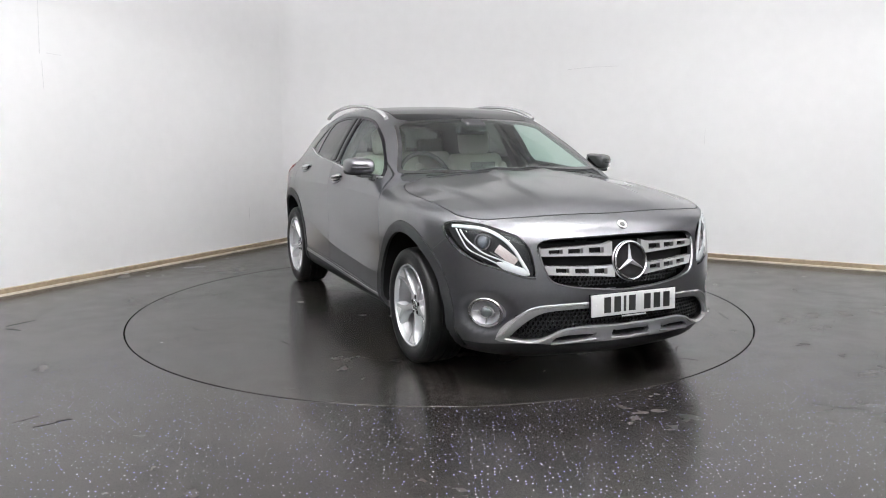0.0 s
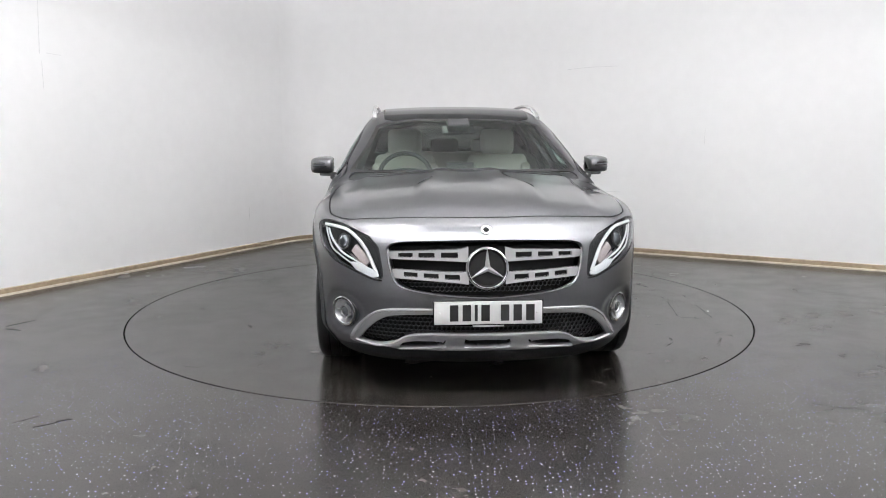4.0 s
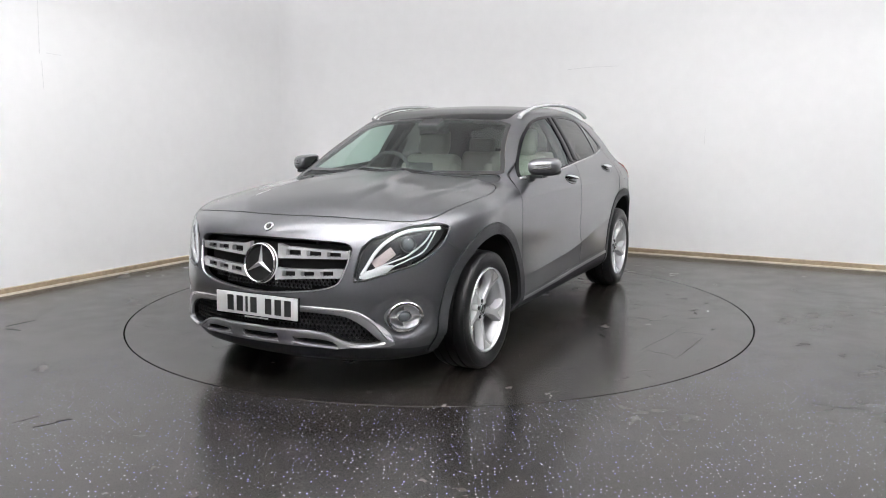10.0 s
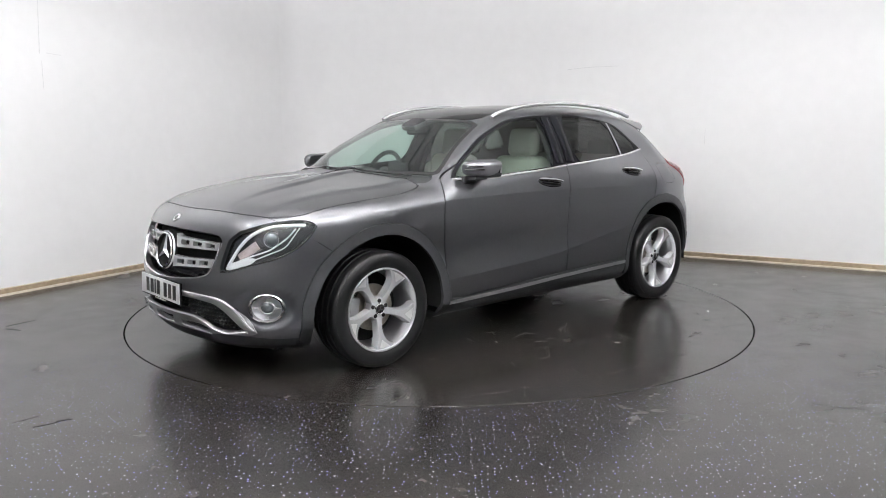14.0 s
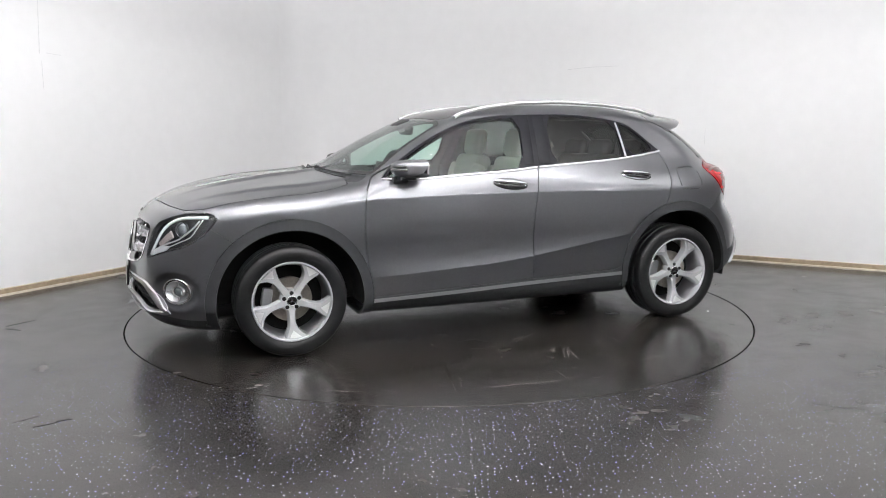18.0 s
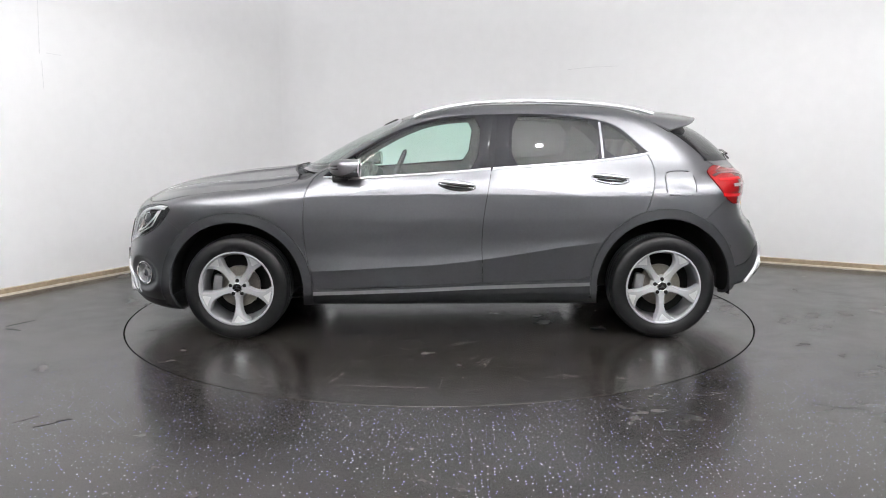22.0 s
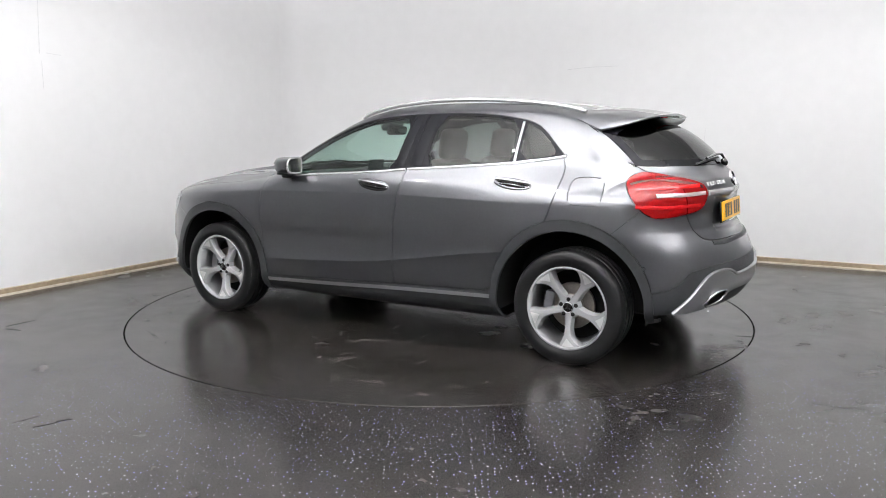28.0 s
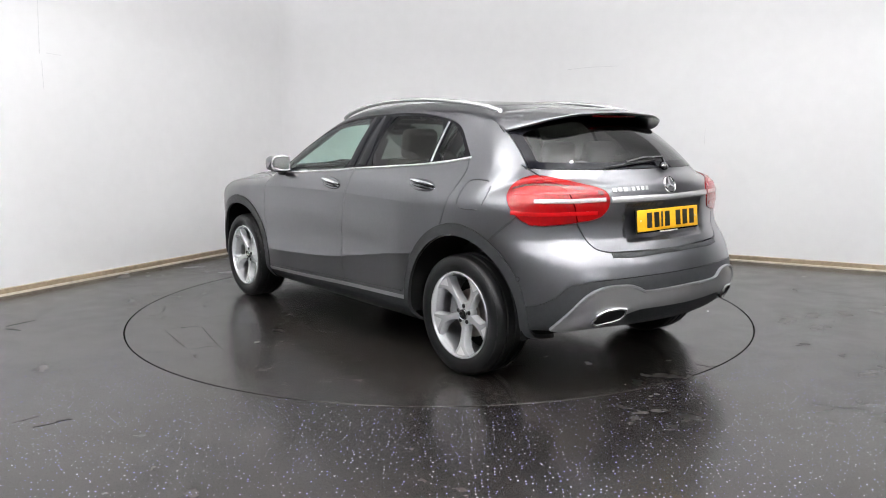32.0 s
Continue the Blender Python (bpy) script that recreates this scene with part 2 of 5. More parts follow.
        t.links.new(a.outputs[0], b.inputs[0]), t.links.new(fade.outputs[0], b.inputs[1])
        hue = t.nodes.new("ShaderNodeMix")
        hue.data_type = "RGBA"
        hue.inputs[6].default_value, hue.inputs[7].default_value = (.30, .30, .85, 1), (.72, .72, .80, 1)
        t.links.new(split.outputs[2], hue.inputs[0])
        mix = t.nodes.new("ShaderNodeMix")
        mix.data_type = "RGBA"
        old = p.inputs["Base Color"].links[0].from_socket
        t.links.new(b.outputs[0], mix.inputs[0]), t.links.new(old, mix.inputs[6]), t.links.new(hue.outputs[2], mix.inputs[7])
        t.links.new(mix.outputs[2], p.inputs["Base Color"])
    return m


FLOOR, TABLE = floor_material("dark_speckled_vinyl", True), floor_material("worn_dark_turntable", False, (.0092, .0080, .0073))
RADIUS = 2.231
bm = bmesh.new()
inner, outer = [], []
N = 240
inv = ROOM.inverted()
for k in range(N):
    a = 2 * math.pi * k / N
    d = Vector((math.cos(a), math.sin(a), 0))
    inner.append(bm.verts.new(d * (RADIUS + .006)))
    o, w = inv @ Vector((0, 0, 0)), inv.to_3x3() @ d
    reach = min(((LX + .05 if w.x > 0 else -.05) - o.x) / w.x if abs(w.x) > 1e-9 else 99, ((.05 if w.y > 0 else -LY - .05) - o.y) / w.y if abs(w.y) > 1e-9 else 99)
    outer.append(bm.verts.new(d * reach))
deep = [bm.verts.new(v.co + Vector((0, 0, -.12))) for v in inner]
for k in range(N):
    j = (k + 1) % N
    bm.faces.new((inner[k], outer[k], outer[j], inner[j])), bm.faces.new((deep[k], inner[k], inner[j], deep[j]))
bm.faces.new(deep[::-1])
for corner in ((0, 0), (LX, 0), (LX, -LY), (0, -LY)):
    c = ROOM @ Vector((*corner, 0))
    c += (c - ROOM @ Vector((LX / 2, -LY / 2, 0))) * .01
    near = sorted(outer, key=lambda v: (v.co - c).length)[:2]
    bm.faces.new((near[0], near[1], bm.verts.new(c)))
bmesh.ops.recalc_face_normals(bm, faces=bm.faces)
if sum(f.normal.z * f.calc_area() for f in bm.faces) < 0:
    bmesh.ops.reverse_faces(bm, faces=bm.faces)
floor = tagged(part("floor", bm, FLOOR, smooth=0), "dark grey sheet vinyl floor with pale flecks and scuffs", "floor", kind="structure")

ceil = box(LX + .4, LY + .4, .15, ROOM @ pose(LX / 2, -LY / 2, HIGH_CEIL + .075))
tagged(part("ceiling", ceil, CEIL, smooth=0), "plain white ceiling over the studio", "ceiling", kind="structure")


def ceiling_light(m, long=.8, wide=.4):
    """An unseen hanging tray, added to spread soft light off the ceiling."""
    lamp = tagged(new("ceiling_light"), "unseen white tray lamp on wires, added to light the ceiling from below", "lamp", "ceiling lamps of the studio")
    lamp.matrix_world = m
    part("diffuser", box(long, wide, .03, pose(0, 0, -1.10), .008), PANEL, lamp, "glowing panel", smooth=30)
    part("tray", box(long + .06, wide + .06, .03, pose(0, 0, -1.135), .01), WHITE, lamp, "white closed tray", smooth=30)
    for k in (-1, 1):
        part("hanger", tube([(k * (long / 2 + .02), 0, 0), (k * (long / 2 + .02), 0, -1.13)], .004, n=8), WHITE, lamp)
    return lamp


def spot_lamp(m):
    """A small round lamp on a short stem."""
    lamp = tagged(new("spot_lamp"), "small white spot lamp under the ceiling, lit", "lamp", "spot lamps of the studio")
    lamp.matrix_world = m
    part("bulb", ball(.05, .05, .05, pose(0, 0, -.21), 16), BULB, lamp, "glowing bulb")
    part("stem", tube([(0, 0, 0), (0, 0, -.166)], .012, n=10), WHITE, lamp)
    return lamp


first = spot = None
for lx, ly in ((-2.0, -2.2), (.1, -2.2), (2.2, -2.2), (-3.0, -3.9), (-1.0, -3.9), (1.0, -3.9), (3.0, -3.9), (-2.0, -5.6), (0, -5.6), (2.0, -5.6), (4.0, -5.2), (4.5, -2.6)):
    m = pose(lx, ly, HIGH_CEIL - .002)
    first = copy_thing(first, m) if first else ceiling_light(m)
for lx, ly in ((-3.0, -2.0), (-1.0, -2.0), (1.1, -2.0), (3.1, -2.0), (-2.0, -3.6), (0, -3.6), (2.0, -3.6), (-1.0, -5.0), (1.0, -5.0)):
    m = pose(lx, ly, HIGH_CEIL - .002)
    spot = copy_thing(spot, m) if spot else spot_lamp(m)


def curve(*pts):
    """A smooth monotone curve through the points, straight beyond its ends."""
    px, py = (np.array(c, float) for c in zip(*sorted(pts)))
    h, s = np.diff(px), np.diff(py) / np.diff(px)
    m = np.concatenate([[s[0]], np.where(s[:-1] * s[1:] > 0, 2 * s[:-1] * s[1:] / (s[:-1] + s[1:] + 1e-12), 0), [s[-1]]])

    def value(x):
        x = np.asarray(x, float)
        i = np.clip(np.searchsorted(px, x) - 1, 0, len(h) - 1)
        u = np.clip((x - px[i]) / h[i], 0, 1)
        inside = (py[i] * (1 + 2 * u) * (1 - u) ** 2 + py[i + 1] * u * u * (3 - 2 * u)
                  + h[i] * u * (1 - u) * (m[i] * (1 - u) - m[i + 1] * u))
        return inside + m[0] * np.minimum(x - px[0], 0) + m[-1] * np.maximum(x - px[-1], 0)
    return value


def step(x, a, b):
    u = np.clip((x - a) / (b - a), 0, 1)
    return u * u * (3 - 2 * u)


def smax(a, b, k):
    return np.maximum(a, b) + np.maximum(k - abs(a - b), 0) ** 2 / (4 * k)


# the car's own space: x ahead, y to its left, z up from the ground, x = 0 midway between the axles
HOOD = curve((.7, 1.095), (.974, 1.077), (1.215, 1.05), (1.423, 1.035), (1.631, 1.010), (1.84, .971), (2.0, .920), (2.1, .872), (2.16, .835), (2.3, .70))
TOP = curve((1.6, .75), (1.3, .92), (1.07, 1.035), (.925, 1.112), (.625, 1.271), (.335, 1.398), (.175, 1.445), (0, 1.475), (-.3, 1.497), (-.6, 1.5), (-.9, 1.49),
            (-1.15, 1.47), (-1.3, 1.447), (-1.45, 1.415), (-1.6, 1.372), (-1.72, 1.325), (-1.835, 1.255), (-2.035, 1.10), (-2.11, 1.02), (-2.4, .6))
SECTION = curve((.10, .70), (.18, .79), (.235, .835), (.27, .862), (.30, .880), (.345, .887), (.40, .887), (.47, .889), (.55, .8875), (.62, .8885), (.70, .8930), (.755, .8935), (.81, .8905),
                (.90, .882), (.96, .872), (1.0, .861), (1.05, .838), (1.12, .800), (1.2, .757), (1.3, .695), (1.42, .612), (1.5, .55))
LOW = curve((-2.3, -.25), (-1.9, -.10), (-1.7, -.035), (-1.5, -.003), (-1.35, .008), (-1.1, .001), (0, 0), (.9, 0), (1.15, .003), (1.35, .012), (1.55, 0), (1.75, -.043), (1.95, -.125), (2.3, -.32))
HIGH = curve((-2.3, -.24), (-1.65, -.065), (-1.29, -.06), (-.9, -.03), (-.4, -.005), (0, 0), (.4, -.005), (.8, -.03), (1.2, -.08), (2.3, -.3))
NOSE = curve((.10, 2.02), (.15, 2.10), (.20, 2.17), (.28, 2.225), (.38, 2.24), (.5, 2.238), (.6, 2.222), (.7, 2.198), (.78, 2.175), (.85, 2.14), (.9, 2.07), (1.0, 1.95))
TAIL = curve((.2, -1.80), (.253, -1.90), (.287, -2.02), (.365, -2.125), (.46, -2.165), (.55, -2.16), (.636, -2.135), (.70, -2.10), (.735, -2.075), (.78, -2.05), (.85, -2.04), (.95, -2.05), (1.033, -2.045), (1.1, -2.0), (1.3, -1.9))
LOW_CREASE = curve((1.2, .43), (.733, .449), (.342, .469), (.057, .486), (-.191, .514), (-.368, .539), (-.545, .567), (-.722, .595), (-.863, .612), (-1.2, .66))
HIGH_CREASE = curve((2.0, .80), (1.736, .852), (1.561, .873), (1.385, .886), (1.035, .903), (.685, .916), (0, .924), (-.7, .915), (-1.3, .90))
RIDGE = curve((.9, .17), (1.244, .20), (1.54, .29), (1.829, .31), (2.2, .33))
FOLD = curve((.9, .60), (1.0, .62), (1.6, .60), (2.2, .55))


def body(x, y, z):
    """How far a place lies outside the car's skin (below 0: within)."""
    y = abs(y)
    dz = z - LOW_CREASE(x)
    low = .016 * np.where(dz < 0, np.exp(dz / .10), np.exp(-dz / .07)) * step(x, -1.15, -.75) * (1 - step(x, .65, .95))
    dz = z - HIGH_CREASE(x)
    high = .005 * np.where(dz < 0, np.exp(dz / .09), np.exp(-dz / .055)) * step(x, -1.15, -.7) * (1 - step(x, 1.5, 1.8))
    blend = step(z, .9, 1.15)
    side = y - (SECTION(z) + LOW(x) * (1 - blend) + HIGH(x) * blend + low + high)
    r = y - RIDGE(x)
    fold = y - FOLD(x)
    fade = (1 - step(x, 1.55, 2.05)) * step(x, .3, .6)
    hood = np.where(x < 0, 1.085 - .05 * y * y, HOOD(x) - .145 * y * y) + fade * (.011 * step(r, -.16, 0.0) - .013 * step(r, 0.0, .055) + .008 * step(fold, -.12, 0) - .009 * step(fold, 0, .05))
    xe = x + .095 * (y / .6) ** 2 * step(x, -.2, .5) - .31 * (y / .65) ** 2 * step(-x, .9, 1.5)
    roof = TOP(xe) - .022 * (y / .58) ** 2
    top = z - smax(hood, roof, .02)
    away = np.hypot((.6 * np.arctan2(y - .35, x - 1.45) - .354) / 1.3, z - .405)
    pocket = .020 * (1 - step(away, .080, .120)) * step(x, 1.5, 1.7)
    f = smax(side, x - NOSE(z) + .36 * y * y, .16) + pocket
    plate = .022 * step(z, .745, .765) * (1 - step(z, .925, .945)) * (1 - step(y, .30, .325))
    f = smax(f, TAIL(z) + plate + (.36 - .02 * (1 - step(z, .66, .82))) * y * y - x, .14)
    f = smax(f, top * .93, .075 + .05 * step(-x, 1.35, 1.65))
    belly = .155 + .052 * (1 - step(x, .95, 1.3)) + .03 * step(-x, .9, 1.3)
    return smax(f, belly - z, .05)


def slope(p):
    """The skin's outward direction at each row of p."""
    e, g = 6e-4, np.empty_like(p)
    for k in range(3):
        d = np.zeros(3)
        d[k] = e
        g[:, k] = body(*(p + d).T) - body(*(p - d).T)
    return g / np.maximum(np.linalg.norm(g, axis=1), 1e-12)[:, None]


def skin(n_end=52, n_mid=160, n_round=130):
    """One half of the car's skin as a grid of quads, found along rays from its long axis."""
    fan = np.linspace(math.pi / 2, 0, n_end, endpoint=False)
    alpha = np.concatenate([fan, np.zeros(n_mid), -fan[::-1]])
    u = np.concatenate([np.zeros(n_end), np.linspace(0, 1, n_mid), np.ones(n_end)])
    phi = np.linspace(-math.pi / 2, math.pi / 2, n_round)
    A, PH = np.meshgrid(alpha, phi, indexing="ij")
    U = np.meshgrid(u, phi, indexing="ij")[0]
    o = np.stack([1.45 - 2.85 * U, 0 * U, .62 + .13 * U], -1)
    d = np.stack([np.sin(A), np.cos(A) * np.cos(PH), np.cos(A) * np.sin(PH)], -1)
    lo, hi = np.zeros_like(U), np.full_like(U, 2.2)
    for _ in range(26):
        mid = (lo + hi) / 2
        p = o + d * mid[..., None]
        out = body(p[..., 0], p[..., 1], p[..., 2]) > 0
        hi, lo = np.where(out, mid, hi), np.where(out, lo, mid)
    p = o + d * lo[..., None]
    p[:, (0, -1), 1] = 0
    n, m = U.shape
    index = np.arange(n * m).reshape(n, m)
    quads = np.stack([index[:-1, :-1], index[1:, :-1], index[1:, 1:], index[:-1, 1:]], -1).reshape(-1, 4)
    return p.reshape(-1, 3), quads


def smooth_line(pts, rounds=3, closed=True):
    """The outline with its corners cut off again and again."""
    p = np.array(pts, float)
    for _ in range(rounds):
        q = np.roll(p, -1, 0) if closed else p[1:]
        a = p if closed else p[:-1]
        new_p = np.stack([a * .75 + q * .25, a * .25 + q * .75], 1).reshape(-1, 2)
        p = new_p if closed else np.concatenate([p[:1], new_p, p[-1:]])
    return p


def shape(pts, rounds=2):
    """The signed distance to a closed outline, below 0 within it."""
    a = smooth_line(pts, rounds)
    b = np.roll(a, -1, 0)

    def value(u, v):
        q = np.stack([u, v], -1)
        best, inside = np.full(len(q), 9e9), np.zeros(len(q), bool)
        for s, t in zip(a, b):
            d = t - s
            k = np.clip(((q - s) @ d) / max(d @ d, 1e-12), 0, 1)
            best = np.minimum(best, ((q - s - k[:, None] * d) ** 2).sum(1))
            inside ^= ((s[1] > v) != (t[1] > v)) & (u < (t[0] - s[0]) * (v - s[1]) / (t[1] - s[1] + 1e-15) + s[0])
        return np.sqrt(best) * np.where(inside, -1, 1)
    return value


class Sheet:
    """A sheet of faces that can be cut along curves and taken apart."""

    def __init__(self, verts, faces):
        self.bm = bmesh.new()
        vs = [self.bm.verts.new(v) for v in verts]
        for f in faces:
            c = [vs[i] for i in dict.fromkeys(f)]
            if len(c) > 2:
                self.bm.faces.new(c)
        bmesh.ops.remove_doubles(self.bm, verts=self.bm.verts, dist=1e-6)

    def arrays(self):
        """The corners' places, the edges' ends and the faces' middles."""
        me = bpy.data.meshes.new("sheet")
        self.bm.to_mesh(me)
        co, ends, mid = np.empty(3 * len(me.vertices), "f"), np.empty(2 * len(me.edges), "i"), np.empty(3 * len(me.polygons), "f")
        me.vertices.foreach_get("co", co), me.edges.foreach_get("vertices", ends), me.polygons.foreach_get("center", mid)
        bpy.data.meshes.remove(me)
        return co.reshape(-1, 3).astype(float), ends.reshape(-1, 2), mid.reshape(-1, 3).astype(float)

    def cut(self, f, region):
        bm = self.bm
        bm.verts.ensure_lookup_table(), bm.edges.ensure_lookup_table()
        bm.verts.index_update()
        co, ends, _ = self.arrays()
        ok = region(*co.T)
        d = np.full(len(co), 9.0)
        if not ok.any():
            return
        d[ok] = f(*co[ok].T)
        d[abs(d) < 2e-5] = 2e-5
        hits = np.nonzero((d[ends[:, 0]] * d[ends[:, 1]] < 0) & ok[ends[:, 0]] & ok[ends[:, 1]])[0]
        fresh = set()
        for e, v, k in [(bm.edges[h], bm.verts[ends[h, 0]], d[ends[h, 0]] / (d[ends[h, 0]] - d[ends[h, 1]])) for h in hits]:
            fresh.add(bmesh.utils.edge_split(e, v, k)[1])
        for face in {g for v in fresh for g in v.link_faces}:
            here = [v for v in face.verts if v in fresh]
            if len(here) >= 2:
                for a, b in zip(here[::2], here[1::2]):
                    if not any(a in e.verts and b in e.verts for e in face.edges):
                        try:
                            bmesh.utils.face_split(face, a, b)
                        except ValueError:
                            pass
                        break

    def split(self, test):
        """Takes the faces away whose middles pass the test; gives their corners and faces."""
        bm = self.bm
        bm.faces.ensure_lookup_table()
        mid = self.arrays()[2]
        chosen = [bm.faces[i] for i in np.nonzero(test(*mid.T))[0]] if len(mid) else []
        number, verts, out = {}, [], []
        for f in chosen:
            row = []
            for v in f.verts:
                if v not in number:
                    number[v] = len(verts)
                    verts.append(tuple(v.co))
                row.append(number[v])
            out.append(row)
        bmesh.ops.delete(bm, geom=chosen, context="FACES")
        return np.array(verts).reshape(-1, 3), out

    def take(self, f, region, gap=.004):
        """Cuts a panel out, with a gap all round it, and gives it."""
        everywhere = lambda x, y, z: np.where(region(x, y, z), f(x, y, z), 9.0)
        if gap:
            self.cut(lambda x, y, z: f(x, y, z) + gap / 2, region)
            self.cut(lambda x, y, z: f(x, y, z) - gap / 2, region)
            got = self.split(lambda x, y, z: everywhere(x, y, z) < -gap / 2)
            self.split(lambda x, y, z: everywhere(x, y, z) < gap / 2)
            return got
        self.cut(f, region)
        return self.split(lambda x, y, z: everywhere(x, y, z) < 0)


def panel(name, sheet, mat, parent, label="", mirror=False, off=0.0, lip=.016, side=1, thin=False):
    """A panel of the skin as a mesh: lifted by off, its rim turned in by lip; mirrored about the middle or flipped to the other side."""
    v, faces = sheet
    n = slope(v)
    v = v + n * off
    faces = [list(f) for f in faces]
    if mirror:
        mid = abs(v[:, 1]) < 1e-4
        twin = np.where(mid, np.arange(len(v)), len(v) + np.cumsum(~mid) - 1)
        faces += [[int(twin[i]) for i in f[::-1]] for f in faces]
        flip = np.array([1, -1, 1])
        v, n = np.concatenate([v, v[~mid] * flip]), np.concatenate([n, n[~mid] * flip])
        n[abs(v[:, 1]) < 1e-4, 1] = 0
    if side < 0:
        v, n, faces = v * (1, -1, 1), n * (1, -1, 1), [f[::-1] for f in faces]
    top, outer = len(faces), len(v)
    if lip:
        used = {}
        for f in faces:
            for a, b in zip(f, f[1:] + f[:1]):
                used[(a, b)] = True
        rim = [(a, b) for a, b in used if (b, a) not in used and not (abs(v[a, 1]) < 1e-4 and abs(v[b, 1]) < 1e-4 and not mirror)]
        corners = {i for e in rim for i in e}
        low = {c: outer + k for k, c in enumerate(sorted(corners))}
        v = np.concatenate([v, np.array([v[c] - n[c] * lip for c in sorted(corners)]).reshape(-1, 3)])
        faces += [[b, a, low[a], low[b]] for a, b in rim]
    mesh = bpy.data.meshes.new(name)
    mesh.from_pydata(v.tolist(), [], faces)
    mesh.materials.append(mat)
    mesh.shade_smooth()
    # each corner takes the skin's direction a little way into its own face, so that creases stay crisp
    flat, mids = np.concatenate([f for f in faces[:top]]), np.concatenate([np.repeat(v[f].mean(0)[None], len(f), 0) for f in faces[:top]])
    normals = slope(v[flat] * .88 + mids * .12 - n[flat] * off)
    rest = [mesh.polygons[i].normal[:] for i, f in enumerate(faces[top:], top) for _ in f]
    mesh.normals_split_custom_set(normals.tolist() + rest)
    ob = new(name, mesh)
    ob.parent = parent
    return tagged(ob, label)


# ---- the car ----
car = tagged(new("car"), "grey metallic crossover car with chrome roof rails on a turntable", "car")
half = Sheet(*skin())
WHEEL_Z, WHEEL_X, RIM_Y = .325, 1.35, .865
side_on = lambda x, y, z: (y > .42)
half.cut(lambda x, y, z: z - LOW_CREASE(x), lambda x, y, z: (y > .6) & (x > -1.2) & (x < 1.0))
half.cut(lambda x, y, z: z - HIGH_CREASE(x), lambda x, y, z: (y > .6) & (x > -1.2) & (x < 1.85))
sides = (1, -1)


def both(name, got, mat, label="", off=0.0, lip=.016, parent=None):
    return [panel(name, got, mat, parent or car, label, off=off, lip=lip, side=s) for s in sides]


def ring(cx, r, rise=0.0):
    return lambda x, y, z: np.hypot(x - cx, z - WHEEL_Z - rise) - r


for cx in (WHEEL_X, -WHEEL_X):
    half.take(ring(cx, .428, 0 if cx > 0 else .014), lambda x, y, z: y > .40, 0)
for cx, r, rise in ((WHEEL_X, .487, .004), (-WHEEL_X, .470, .034)):
    got = half.take(ring(cx, r, rise), lambda x, y, z: (y > .45) & (z > (.205 if cx > 0 else .262)), .003)
    both("wheel_arch_trim", got, PLASTIC, "black plastic wheel arch edge", off=.006, lip=.02)

# side glass and the black frame about it
DLO = [(.80, 1.018), (.75, 1.072), (.631, 1.150), (.486, 1.240), (.341, 1.311), (.162, 1.376), (-.017, 1.404), (-.196, 1.415), (-.375, 1.419), (-.553, 1.420), (-.732, 1.412), (-.92, 1.387),
       (-1.03, 1.361), (-1.10, 1.326), (-1.204, 1.229), (-1.275, 1.165), (-1.262, 1.158), (-.899, 1.120), (-.546, 1.093), (-.27, 1.077), (-.015, 1.056), (.339, 1.032), (.587, 1.014)]
xz = lambda s: (lambda x, y, z: s(x, z))
yz = lambda s: (lambda x, y, z: s(y, z))
dlo = Sheet(*half.take(xz(shape(DLO, 1)), side_on, .003))
FRONT_PANE = [(.76, 1.045), (.631, 1.138), (.486, 1.226), (.341, 1.297), (.162, 1.361), (-.017, 1.389), (-.214, 1.400), (-.168, 1.080), (-.015, 1.070), (.339, 1.046), (.587, 1.028), (.74, 1.022)]
REAR_PANE = [(-.405, 1.403), (-.553, 1.405), (-.732, 1.398), (-.950, 1.372), (-.955, 1.137), (-.899, 1.133), (-.546, 1.106), (-.385, 1.096)]
QUARTER_PANE = [(-.985, 1.362), (-1.03, 1.345), (-1.09, 1.310), (-1.18, 1.228), (-1.205, 1.196), (-1.200, 1.168), (-.990, 1.142)]
for pane, glazing, label in ((FRONT_PANE, CLEAR, "green-tinted window pane"), (REAR_PANE, PRIVACY, "dark privacy window pane"), (QUARTER_PANE, PRIVACY, "dark privacy quarter pane")):
    for ob in both("side_window", dlo.take(xz(shape(pane, 1)), side_on, 0), glazing, label, off=-.004, lip=.004):
        ob.visible_shadow = False
both("window_frame", dlo.split(lambda x, y, z: y > -1), BORDER, "gloss black window frame and pillar", off=-.001, lip=.03)

# sills
STRIP = curve((1.0, .305), (.342, .325), (-.201, .347), (-1.0, .368))
mid_side = lambda x, y, z: (y > .30) & (abs(x) < 1.0)
both("sill_cladding", half.take(lambda x, y, z: z - (STRIP(x) - .022), mid_side, 0), PLASTIC, "black plastic sill")
both("sill_strip", half.take(lambda x, y, z: z - STRIP(x), mid_side, 0), SILVER, "satin silver sill strip", off=.004)

FRONT_DOOR = [(.835, 1.04), (.86, 1.01), (.886, .965), (.904, .899), (.913, .78), (.912, .659), (.896, .516), (.874, .408), (.858, .325), (.82, .322), (.519, .334), (.164, .349), (-.19, .361), (-.205, .365),
              (-.201, .514), (-.199, .656), (-.212, .798), (-.237, .938), (-.264, 1.085), (-.27, 1.2), (.5, 1.2), (.78, 1.07)]
REAR_DOOR = [(-.264, 1.085), (-.237, .938), (-.212, .798), (-.199, .656), (-.201, .514), (-.205, .365), (-.19, .361), (-.544, .373), (-.93, .386), (-1.0, .60), (-1.207, .777), (-1.22, .809), (-1.252, .897), (-1.28, 1.002), (-1.288, 1.072),
             (-1.283, 1.107), (-1.258, 1.165), (-1.2, 1.22), (-.3, 1.2)]
